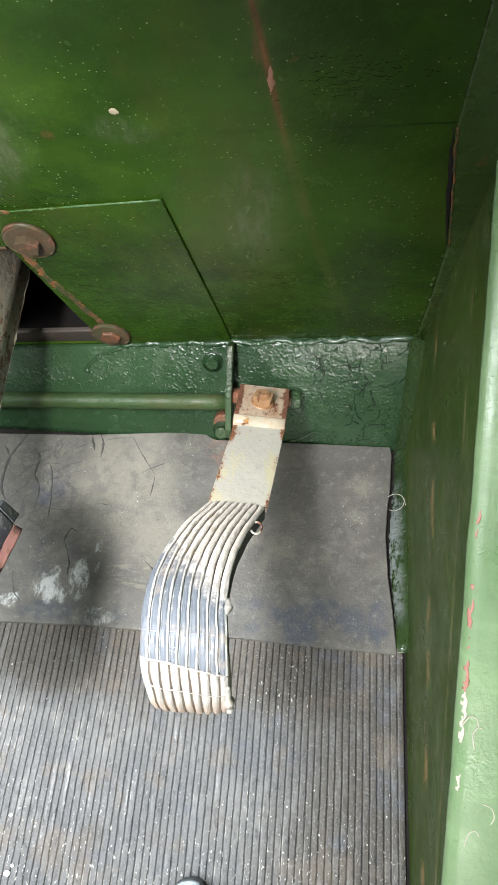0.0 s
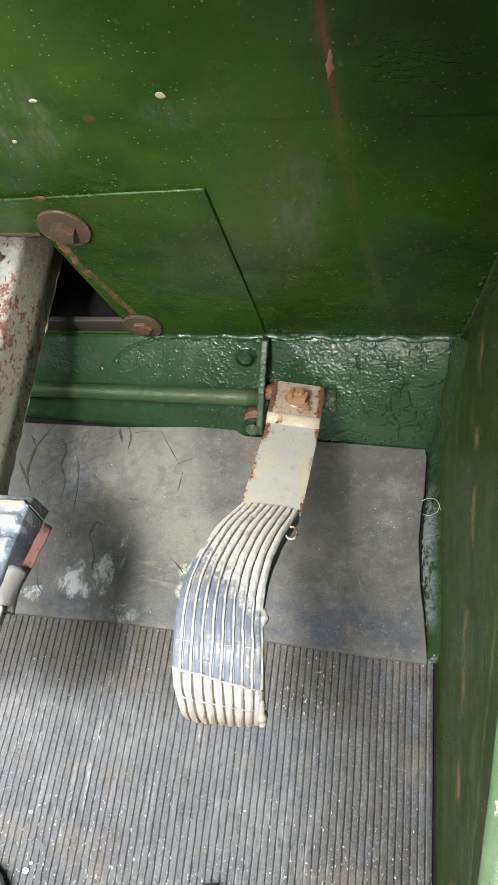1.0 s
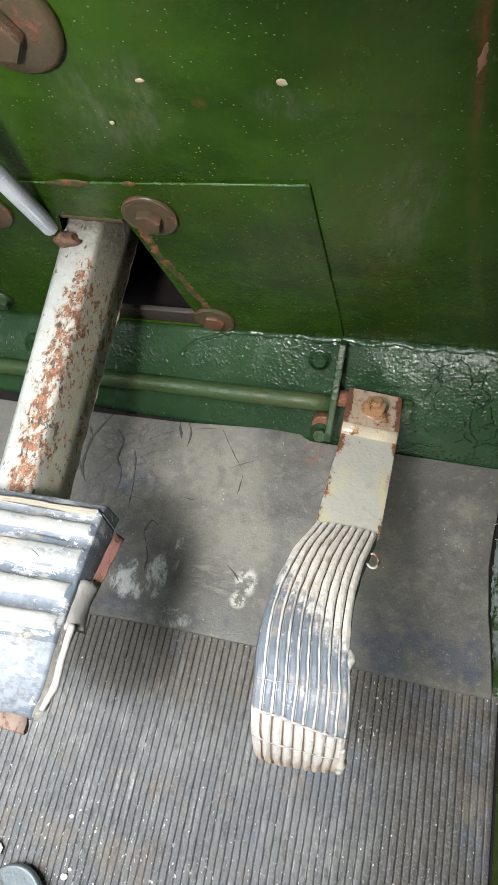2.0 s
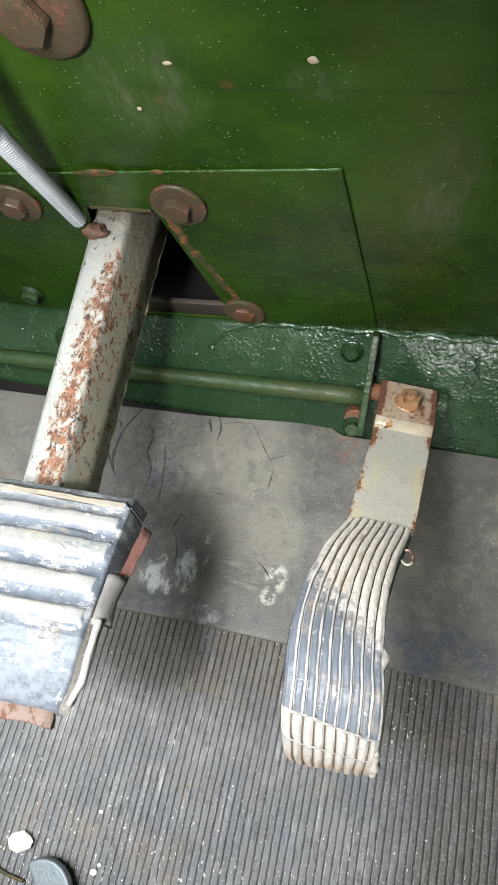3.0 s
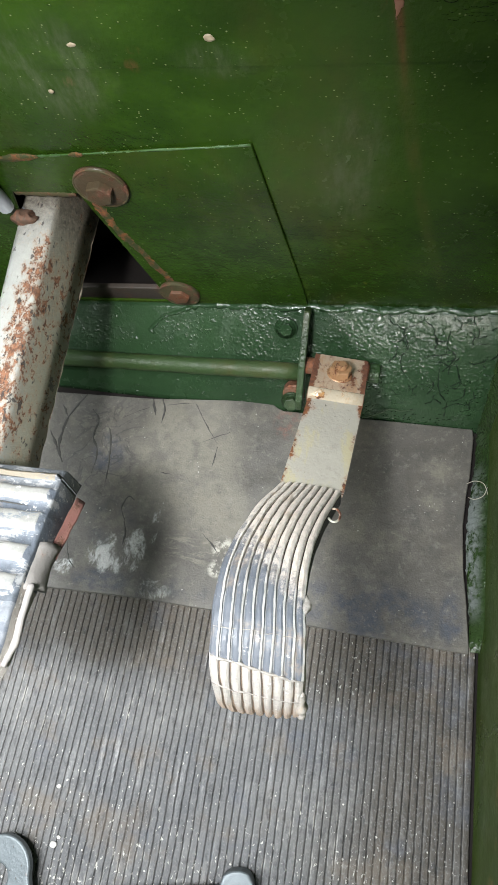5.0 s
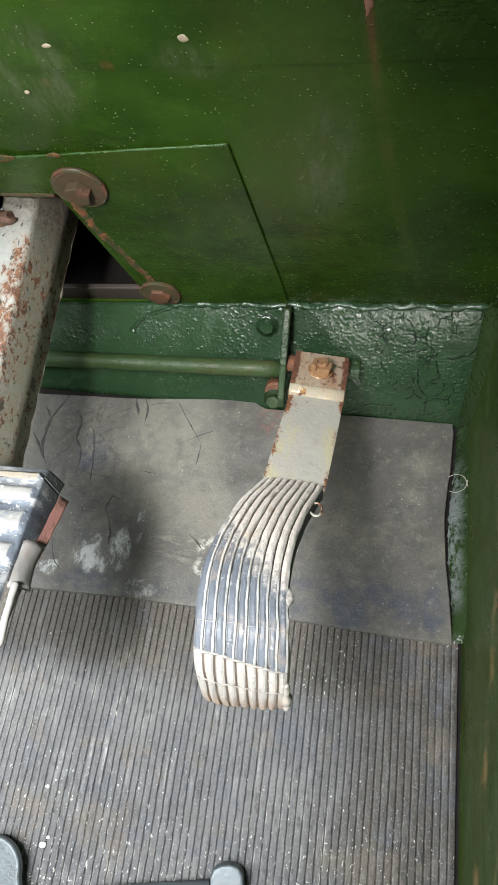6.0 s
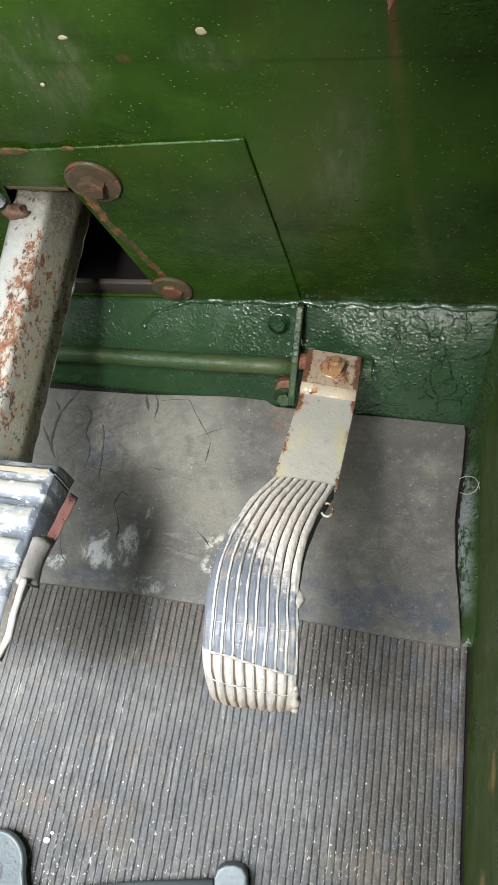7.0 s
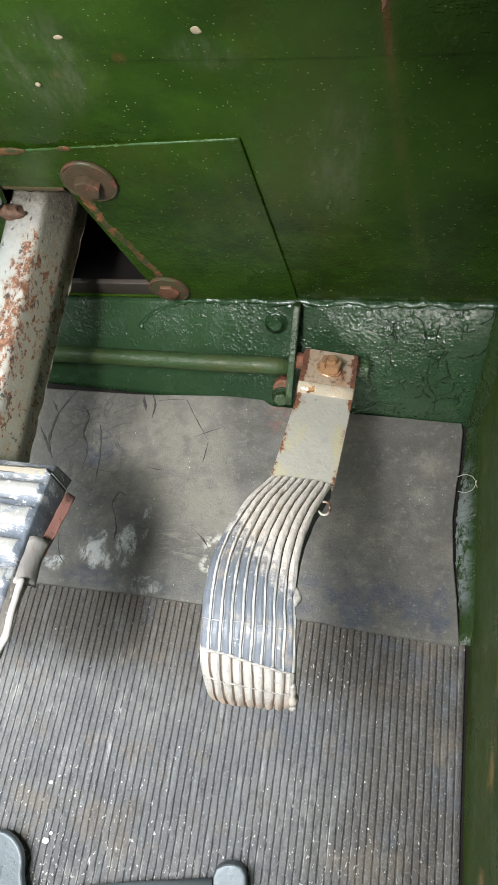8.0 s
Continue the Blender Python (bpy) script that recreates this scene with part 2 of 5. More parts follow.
def brake_arm_paint():
    """Off-white paint, a run of chips down the front face, the side's shade painted in greyer, grime at the top."""
    m = Mat("chipped_white_arm_paint", 0.40)
    u, v = m.axis("X", m.uv), m.axis("Y", m.uv)
    n = m.noise(150, 8, 0.78, (1, 0.65, 1))
    n2 = m.noise(260, 6, 0.75)
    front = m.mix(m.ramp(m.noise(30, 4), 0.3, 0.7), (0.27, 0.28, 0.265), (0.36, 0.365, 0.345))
    # greyer side face: its shade is part of the colour
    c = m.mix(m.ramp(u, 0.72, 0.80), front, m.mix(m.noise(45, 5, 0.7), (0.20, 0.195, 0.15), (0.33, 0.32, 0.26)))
    top = m.ramp(m.math('ADD', v, m.math('MULTIPLY', m.math('SUBTRACT', n, 0.5), 0.30)), 0.16, 0.40, 1, 0)
    c = m.mix(m.math('MULTIPLY', top, 0.85), c, m.mix(m.ramp(n2, 0.38, 0.62), (0.070, 0.054, 0.040), (0.22, 0.195, 0.155)))
    mid = m.math('ADD', 0.74, m.math('MULTIPLY', v, -0.20))
    off = m.math('ABSOLUTE', m.math('SUBTRACT', u, mid))
    run = m.math('MULTIPLY', m.ramp(off, 0.05, 0.36, 1, 0), m.ramp(v, 0.26, 0.42))
    rn = m.math('ADD', n, m.math('MULTIPLY', run, 0.150))
    side = m.math('MULTIPLY', m.ramp(u, 0.80, 0.90), 0.055)
    rn = m.math('ADD', rn, side)
    rm = m.ramp(rn, 0.625, 0.66)
    c = m.mix(m.ramp(rn, 0.54, 0.63, 0, 0.55), c, (0.29, 0.20, 0.13))
    c = m.mix(rm, c, m.mix(m.ramp(n2, 0.38, 0.62), (0.080, 0.038, 0.023), (0.25, 0.115, 0.062)))
    black = m.math('MULTIPLY', m.ramp(m.math('ADD', m.noise(170, 3, 0.6, (1.4, 0.7, 1), (2, 2, 2)), m.math('ADD', side, m.math('MULTIPLY', run, 0.05))), 0.64, 0.68), 0.9)
    c = m.mix(black, c, (0.035, 0.03, 0.028))
    m.col(c)
    m.rough(m.ramp(rm, 0, 1, 0.36, 0.8))
    m.bump((rm, 0.6, 0.0010), (n2, 0.55, 0.0014), (m.noise(90, 4), 0.3, 0.0015), (m.noise(420, 3), 0.4, 0.0008), (m.math('MULTIPLY', m.noise(120, 5, 0.6), top), 0.30, 0.003))
    return m.m


brake_arm_m = brake_arm_paint()
beige_arm = rusty_steel("beige_arm_paint", (0.42, 0.40, 0.35), 0.10, 0.40, scale=60, rustc=(0.22, 0.085, 0.03), edge=0.17, stain=(0.42, 0.37, 0.22))
rust_hinge = rusty_steel("rusty_hinge_paint", (0.42, 0.325, 0.24), 0.36, 0.24, scale=110, rustc=(0.150, 0.058, 0.028), edge=0.27, stain=(0.33, 0.20, 0.12))
spring_steel = Mat("galvanised_spring", 0.40, 0.3)
spring_steel.col(spring_steel.mix(spring_steel.noise(90), (0.30, 0.32, 0.35), (0.44, 0.46, 0.50)))
spring_steel = spring_steel.m
cast_steel = rusty_steel("worn_grey_steel", (0.15, 0.175, 0.19), 0.10, 0.45, 0.3)
# near-black base for the engine bay, the floor and narrow gaps
void = Mat("near_black_steel", 0.9, spec=0.1)
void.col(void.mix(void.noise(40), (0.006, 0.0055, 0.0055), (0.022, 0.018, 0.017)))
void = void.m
red_paint = rusty_steel("faded_red_paint", (0.20, 0.075, 0.055), 0.4, 0.65, scale=110, rustc=(0.11, 0.045, 0.03))
white_chip = Mat("white_paint_chip", 0.7)
white_chip.col(white_chip.mix(white_chip.noise(300), (0.30, 0.275, 0.22), (0.48, 0.45, 0.38)))
white_chip = white_chip.m


cream_chip = Mat("cream_paint_splash", 0.6)
cream_chip.col(cream_chip.mix(cream_chip.noise(400), (0.22, 0.17, 0.11), (0.36, 0.31, 0.22)))
cream_chip = cream_chip.m


def mat_rubber(name, lo, hi, gloss, far, dust=0.5, relief=1.0, rubbed=0.0):
    """Dusty ribbed rubber: browner under the sheet's edge, specked with grit; glare and dim side painted in."""
    m = Mat(name, 0.5, spec=0.38 if relief == 1.0 else 0.5)
    y = m.axis("Y")
    n = m.noise(9, 5, 0.6)
    c = m.mix(m.ramp(n, 0.32, 0.70), lo, hi)
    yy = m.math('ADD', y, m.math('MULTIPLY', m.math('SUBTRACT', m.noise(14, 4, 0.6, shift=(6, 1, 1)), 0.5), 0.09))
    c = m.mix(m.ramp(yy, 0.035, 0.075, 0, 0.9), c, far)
    # darker towards the cab side: the light's falloff is painted into the mat
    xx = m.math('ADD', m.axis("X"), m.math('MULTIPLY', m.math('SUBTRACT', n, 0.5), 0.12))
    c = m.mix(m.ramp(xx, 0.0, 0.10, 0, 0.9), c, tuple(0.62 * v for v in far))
    c = m.mix(m.ramp(m.noise(20, 4, 0.6, shift=(3, 7, 1)), 0.52, 0.66, 0, 0.55), c, (0.13, 0.105, 0.080))
    c = m.mix(m.ramp(m.noise(17, 4, 0.6, shift=(9, 7, 3)), 0.54, 0.68, 0, 0.55), c, (0.070, 0.080, 0.105))
    c = m.mix(m.ramp(m.noise(60, 6, 0.75, (1, 0.3, 1)), 0.48, 0.78, 0, dust), c, tuple(1.7 * v for v in hi))
    c = m.mix(m.ramp(m.noise(170, 5, 0.7, (1, 0.45, 1)), 0.50, 0.68, 0, 0.65), c, tuple(0.38 * v for v in lo))
    c = m.mix(m.ramp(m.noise(400, 4, 0.7), 0.50, 0.66, 0, 0.4), c, tuple(1.6 * v for v in hi))
    def patch(cx, cy, rx, ry):
        dx, dy = m.math('MULTIPLY', m.math('SUBTRACT', m.axis("X"), cx), 1 / rx), m.math('MULTIPLY', m.math('SUBTRACT', y, cy), 1 / ry)
        return m.ramp(m.math('ADD', m.math('MULTIPLY', dx, dx), m.math('MULTIPLY', dy, dy)), 0.05, 1, 1, 0)

    # rubbed: how strongly pale streaks paint the lamp's glare into the ribs
    if rubbed:
        foot = patch(-0.150, 0.036, 0.050, 0.046)
        for q in ((-0.238, 0.028, 0.050, 0.055), (-0.105, -0.120, 0.11, 0.05), (0.020, -0.060, 0.06, 0.05), (-0.02, -0.12, 0.05, 0.04)):
            foot = m.math('MAXIMUM', foot, patch(*q))
        foot = m.math('MULTIPLY', foot, m.ramp(m.noise(120, 6, 0.75, (1, 0.35, 1), (3, 3, 9)), 0.50, 0.62))
        c = m.mix(m.math('MULTIPLY', foot, rubbed), c, (0.42, 0.41, 0.385))
    near = m.math('ADD', m.ramp(y, -0.16, 0.06, 0.11, 0.0), m.math('MULTIPLY', patch(0.035, 0.085, 0.050, 0.060), 0.075))
    s = m.ramp(m.math('ADD', m.noise(330, 3, 0.6, (1, 0.7, 1)), m.math('ADD', near, m.math('MULTIPLY', m.math('SUBTRACT', m.noise(40, 4, 0.7, shift=(1, 4, 2)), 0.5), 0.18))), 0.70, 0.75)
    c = m.mix(s, c, (0.52, 0.51, 0.48))
    bit = m.math('MULTIPLY', m.ramp(m.voro(90), 0.05, 0.10, 1, 0), m.ramp(m.noise(60, 2, shift=(5, 5, 5)), 0.54, 0.58))
    c = m.mix(bit, c, (0.55, 0.53, 0.50))
    m.col(c)
    slick = m.ramp(m.noise(150, 4, 0.65, (1, 0.10, 1), (2, 6, 6)), 0.57, 0.66, gloss + 0.16, max(0.11, gloss - 0.16))
    m.rough(slick)
    m.bump((m.noise(300, 4, 0.7, (1, 0.3, 1)), 0.6 * relief, 0.0010), (m.noise(90, 4, 0.6, (1, 0.5, 1)), 0.35 * relief, 0.002), (m.noise(480, 3, 0.6), 0.5 * relief, 0.0010), (s, 0.6, 0.0010), (bit, 0.6, 0.001))
    return m.m


def sheet_rubber():
    m = Mat("plain_rubber_sheet", 0.5, spec=0.45)
    x, y = m.axis("X"), m.axis("Y")

    def spot(cx, cy, rx, ry, lo=0.15, hi=1.0):
        dx = m.math('MULTIPLY', m.math('SUBTRACT', x, cx), 1 / rx)
        dy = m.math('MULTIPLY', m.math('SUBTRACT', y, cy), 1 / ry)
        return m.ramp(m.math('ADD', m.math('MULTIPLY', dx, dx), m.math('MULTIPLY', dy, dy)), lo, hi, 1, 0)

    def most(*some):
        out = some[0]
        for v in some[1:]:
            out = m.math('MAXIMUM', out, v)
        return out

    n1, n2, n3 = m.noise(6, 5, 0.6), m.noise(30, 6, 0.7), m.noise(90, 6, 0.7)
    c = m.mix(m.ramp(n1, 0.3, 0.7), (0.076, 0.072, 0.067), (0.138, 0.131, 0.117))
    blot = m.noise(13, 7, 0.72, (1, 1, 1), (5, 2, 8), 0.6)
    c = m.mix(m.ramp(blot, 0.46, 0.62, 0, 0.6), c, (0.058, 0.055, 0.047))
    # darker and browner to the right: weaker light there is put into the colour
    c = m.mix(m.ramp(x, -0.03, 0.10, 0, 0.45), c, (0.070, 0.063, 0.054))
    tan = m.math('MULTIPLY', most(spot(-0.150, 0.275, 0.075, 0.10), spot(-0.106, 0.217, 0.04, 0.05)), m.ramp(n2, 0.35, 0.65, 0.2, 0.8))
    c = m.mix(tan, c, (0.225, 0.21, 0.17))
    c = m.mix(m.ramp(n2, 0.48, 0.70, 0, 0.6), c, (0.052, 0.052, 0.050))
    c = m.mix(m.ramp(m.noise(16, 6, 0.7, shift=(3, 9, 1)), 0.50, 0.68, 0, 0.5), c, (0.19, 0.175, 0.140))
    c = m.mix(m.ramp(n3, 0.52, 0.72, 0, 0.45), c, (0.20, 0.19, 0.165))
    # blue-grey stains; the wide one by the accelerator paints in its bluish shade
    blue = m.math('MULTIPLY', most(spot(-0.237, 0.264, 0.022, 0.030), spot(-0.213, 0.131, 0.04, 0.014), spot(0.05, 0.142, 0.085, 0.034), spot(0.13, 0.145, 0.014, 0.03)), m.ramp(n2, 0.40, 0.62))
    c = m.mix(m.math('MULTIPLY', blue, 0.7), c, (0.035, 0.045, 0.075))
    chalk = most(spot(-0.207, 0.160, 0.034, 0.030), spot(-0.184, 0.165, 0.018, 0.034), spot(-0.168, 0.192, 0.007, 0.030), spot(-0.158, 0.131, 0.026, 0.014), spot(-0.251, 0.140, 0.018, 0.012))
    wisp = m.math('ADD', m.math('MULTIPLY', m.noise(52, 9, 0.80, (1.2, 0.8, 1), dist=0.35), 0.80), m.math('MULTIPLY', chalk, 0.14))
    c = m.mix(m.math('MULTIPLY', chalk, m.ramp(wisp, 0.49, 0.61)), c, m.mix(m.noise(220, 5, 0.75), (0.30, 0.32, 0.33), (0.66, 0.66, 0.64)))
    ring = m.math('MULTIPLY', spot(-0.128, 0.178, 0.032, 0.030), m.ramp(m.noise(30, 5, 0.7, (0.8, 5, 1), (2, 2, 2), 0.8), 0.50, 0.62))
    c = m.mix(m.math('MULTIPLY', ring, 0.6), c, (0.24, 0.225, 0.185))
    # darker blue-grey patches around the chalk stain
    slate_patch = m.math('MULTIPLY', most(spot(-0.175, 0.132, 0.03, 0.016), spot(-0.215, 0.190, 0.03, 0.03), spot(-0.125, 0.135, 0.03, 0.014)), m.ramp(n2, 0.40, 0.60))
    c = m.mix(m.math('MULTIPLY', slate_patch, 0.7), c, (0.045, 0.052, 0.060))
    chip = m.math('MULTIPLY', most(spot(-0.094, 0.178, 0.014, 0.018), spot(-0.098, 0.159, 0.010, 0.010)), m.ramp(m.noise(120, 6, 0.7), 0.44, 0.56))
    c = m.mix(chip, c, (0.45, 0.44, 0.39))
    red = m.math('MULTIPLY', spot(-0.050, 0.325, 0.018, 0.022), m.ramp(n3, 0.42, 0.60))
    c = m.mix(m.math('MULTIPLY', red, 0.6), c, (0.16, 0.075, 0.06))
    ring = m.math('ABSOLUTE', m.math('SUBTRACT', m.noise(26, 4, 0.5, (1, 1, 1), (4, 4, 4), 1.2), 0.5))
    drip = m.math('MULTIPLY', m.ramp(ring, 0.008, 0.026, 1, 0), spot(-0.245, 0.275, 0.06, 0.075))
    c = m.mix(m.math('MULTIPLY', drip, 0.5), c, (0.030, 0.031, 0.034))
    grain = m.noise(310, 5, 0.75, (1, 0.9, 1), (0.37, 0.61, 0))
    c = m.mix(m.ramp(grain, 0.52, 0.70, 0, 0.3), c, (0.045, 0.044, 0.042))
    c = m.mix(m.ramp(m.noise(200, 5, 0.75, shift=(7, 7, 7)), 0.56, 0.72, 0, 0.45), c, (0.25, 0.235, 0.20))
    s = m.math('MULTIPLY', m.ramp(m.voro(170), 0.06, 0.13, 1, 0), m.ramp(m.noise(33, 3, shift=(1, 4, 2)), 0.58, 0.63))
    c = m.mix(s, c, (0.5, 0.5, 0.46))
    m.col(c)
    m.rough(m.ramp(m.noise(18, 4), 0.3, 0.7, 0.36, 0.62))
    m.bump((m.noise(24, 4), 0.25, 0.003), (n3, 0.35, 0.0014), (grain, 0.25, 0.0010), (m.noise(520, 3), 0.4, 0.0007))
    return m.m


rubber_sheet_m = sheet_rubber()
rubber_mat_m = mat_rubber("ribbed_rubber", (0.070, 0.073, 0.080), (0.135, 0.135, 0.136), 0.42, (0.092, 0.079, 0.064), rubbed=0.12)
rubber_rim_m = mat_rubber("glare_streaked_rib_edge", (0.076, 0.079, 0.085), (0.135, 0.135, 0.134), 0.38, (0.088, 0.076, 0.062), 0.6, 0.6, rubbed=0.75)
# the grooves get a darker base than the ribs
rubber_gap_m = mat_rubber("dark_mat_groove", (0.040, 0.041, 0.043), (0.066, 0.066, 0.065), 0.6, (0.034, 0.030, 0.026), 0.6, rubbed=0.10)




def pedal_rubber(name, top, worn, foot, lo, hi, grime=0.5, rough=0.55, soft=0.05, peel=0.0, under=(0.1, 0.115, 0.14), end=0.0, tilt=0.0, cut=0.0, brown=0.0):
    """Rubber that runs along V from one tone through a rubbed middle (lo to hi) to another at the foot."""
    m = Mat(name, rough, spec=0.45)
    wob = m.math('MULTIPLY', m.math('SUBTRACT', m.noise(60, 5, 0.7), 0.5), 0.22)
    raw = m.axis("Y", m.uv)
    v = m.math('ADD', raw, wob)
    if tilt:
        fleck = m.math('MULTIPLY', m.math('SUBTRACT', m.noise(190, 6, 0.8, (1, 0.6, 1), (2, 1, 6)), 0.5), 0.42)
        v = m.math('ADD', m.math('ADD', raw, fleck), m.math('MULTIPLY', m.math('SUBTRACT', 0.5, m.axis("X", m.uv)), tilt))
    w1 = m.ramp(v, lo - soft, lo + soft)
    low = m.math('SUBTRACT', raw, m.math('MULTIPLY', m.math('POWER', m.math('MAXIMUM', m.axis("X", m.uv), 0.001), 1.5), cut)) if cut else raw
    w2 = m.ramp(low, hi - 0.006, hi + 0.006)
    dirty = m.ramp(m.noise(150, 6, 0.75), 0.42, 0.70, 0, grime)
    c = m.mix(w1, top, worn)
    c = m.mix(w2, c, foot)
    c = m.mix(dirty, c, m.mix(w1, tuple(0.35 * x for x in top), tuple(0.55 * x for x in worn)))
    c = m.mix(m.ramp(m.noise(36, 5, 0.7, shift=(5, 5, 5)), 0.55, 0.72, 0, 0.45), c, (0.42, 0.31, 0.20))
    if brown:
        c = m.mix(m.ramp(m.math('ADD', raw, m.math('MULTIPLY', m.math('SUBTRACT', m.noise(140, 5, 0.75), 0.5), 0.16)), 0.76, 0.90, 0, brown), c, (0.27, 0.175, 0.105))
    if peel:
        pl = m.noise(85, 7, 0.75, (0.45, 1.2, 1), (8, 1, 3))
        c = m.mix(m.ramp(pl, 0.60 - 0.12 * peel, 0.64 - 0.12 * peel, 0, 0.85), c, under)
    if end:
        u = m.math('ADD', m.axis("X", m.uv), m.math('ADD', m.math('MULTIPLY', m.noise(120, 5, 0.7), 0.05), m.math('MULTIPLY', raw, 0.07)))
        c = m.mix(m.ramp(u, end, end + 0.02), c, under)
    fl = m.math('MULTIPLY', m.ramp(m.noise(210, 5, 0.7), 0.58, 0.66), m.ramp(m.noise(45, 3, shift=(1, 2, 9)), 0.48, 0.60))
    c = m.mix(fl, c, (0.55, 0.545, 0.52))
    m.col(c)
    m.rough(m.ramp(w1, 0, 1, rough + 0.08, rough - 0.12))
    m.bump((m.noise(260, 5, 0.7), 0.5, 0.0010), (m.noise(80, 4), 0.3, 0.0012))
    return m.m


acc_crest = pedal_rubber("chalky_rubber_rib", (0.63, 0.57, 0.515), (0.115, 0.128, 0.152), (0.40, 0.375, 0.35), 0.29, 0.612, 0.32, 0.58, 0.07, tilt=0.20, cut=0.055, brown=0.6)
acc_slope = pedal_rubber("chalky_rib_edge", (0.56, 0.52, 0.48), (0.50, 0.50, 0.49), (0.36, 0.335, 0.31), 0.33, 0.612, 0.5, 0.7, 0.12, cut=0.055, brown=0.6)
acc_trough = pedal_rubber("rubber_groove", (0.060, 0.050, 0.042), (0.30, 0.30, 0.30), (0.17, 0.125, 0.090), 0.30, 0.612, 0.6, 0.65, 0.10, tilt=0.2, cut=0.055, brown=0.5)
acc_side = pedal_rubber("dark_rubber_side", (0.055, 0.055, 0.060), (0.10, 0.105, 0.12), (0.34, 0.32, 0.29), 0.45, 0.640, 0.7, 0.6, 0.05)
acc_edge = pedal_rubber("frayed_rubber_edge", (0.32, 0.30, 0.275), (0.29, 0.285, 0.275), (0.28, 0.26, 0.235), 0.4, 0.7, 0.65)


# ---- mesh helpers ----
def part(name, bm, material, parent=None, label="", smooth=False):
    """Links a bmesh as one mesh object under a thing or a part."""
    me = bpy.data.meshes.new(name)
    bmesh.ops.recalc_face_normals(bm, faces=bm.faces[:])
    for f in bm.faces:
        f.smooth = smooth
    bm.to_mesh(me)
    bm.free()
    for mt in (material if isinstance(material, (list, tuple)) else (material,)):
        me.materials.append(mt)
    ob = new(name, me)
    if parent is not None:
        ob.parent = parent
    if label:
        tagged(ob, label)
    return ob


def thing(name, label, category, at=(0, 0, 0), group="", kind=""):
    ob = new(name)
    ob.empty_display_size = 0.02
    ob.location = at
    bpy.context.view_layer.update()
    return tagged(ob, label, category, group, kind)


def sub(name, bm, material, parent, label="", smooth=False):
    """A part whose mesh is given in world coordinates."""
    ob = part(name, bm, material, parent, label, smooth)
    m = Matrix.Identity(4)
    p = parent
    while p is not None:
        m = Matrix.Translation(p.location) @ m
        p = p.parent
    ob.data.transform(Matrix.Translation(-m.translation))
    return ob


def axes(o, u, n):
    """A frame at o with x along u and z along n."""
    u, n = Vector(u).normalized(), Vector(n).normalized()
    v = n.cross(u).normalized()
    u = v.cross(n)
    return Matrix(((u.x, v.x, n.x, o[0]), (u.y, v.y, n.y, o[1]), (u.z, v.z, n.z, o[2]), (0, 0, 0, 1)))


def bevel(bm, w, seg=2, angle=0.6):
    e = [e for e in bm.edges if len(e.link_faces) == 2 and e.calc_face_angle(0) > angle]
    bmesh.ops.bevel(bm, geom=e, offset=w, segments=seg, affect='EDGES', profile=0.6, clamp_overlap=True)
    return bm


def box(m, size, w=0.0, seg=2):
    bm = bmesh.new()
    bmesh.ops.create_cube(bm, size=1, matrix=m @ Matrix.Diagonal((*size, 1)))
    return bevel(bm, w, seg) if w else bm


def prism(poly, m, depth, w=0.0, seg=2, holes=()):
    """A flat plate: the outline in the frame m's x and y, from z = 0 to depth, with holes through it."""
    bm = bmesh.new()
    loops = []
    for ring in (poly, *holes):
        vs = [bm.verts.new((x, y, 0)) for x, y in ring]
        loops += [bm.edges.new((a, b)) for a, b in zip(vs, vs[1:] + vs[:1])]
    if holes:
        bmesh.ops.triangle_fill(bm, edges=loops, use_beauty=True)
        bmesh.ops.dissolve_limit(bm, angle_limit=0.01, verts=bm.verts[:], edges=bm.edges[:])
    else:
        bm.faces.new(bm.verts[:])
    bm.faces.ensure_lookup_table()
    r = bmesh.ops.extrude_face_region(bm, geom=bm.faces[:])
    bmesh.ops.translate(bm, vec=(0, 0, depth), verts=[v for v in r["geom"] if isinstance(v, bmesh.types.BMVert)])
    bmesh.ops.recalc_face_normals(bm, faces=bm.faces[:])
    if w:
        bevel(bm, w, seg)
    bm.transform(m)
    return bm


def lathe(profile, m, n=24):
    """Turns a profile of (radius, height) round the frame's z axis."""
    bm = bmesh.new()
    rings = []
    for r, h in profile:
        if r < 1e-6:
            rings.append([bm.verts.new((0, 0, h))])
        else:
            rings.append([bm.verts.new((r * math.cos(6.28318 * k / n), r * math.sin(6.28318 * k / n), h)) for k in range(n)])
    for a, b in zip(rings, rings[1:]):
        for k in range(n):
            p, q = k, (k + 1) % n
            if len(a) == 1:
                bm.faces.new((a[0], b[p], b[q]))
            elif len(b) == 1:
                bm.faces.new((a[p], a[q], b[0]))
            else:
                bm.faces.new((a[p], a[q], b[q], b[p]))
    bm.transform(m)
    return bm


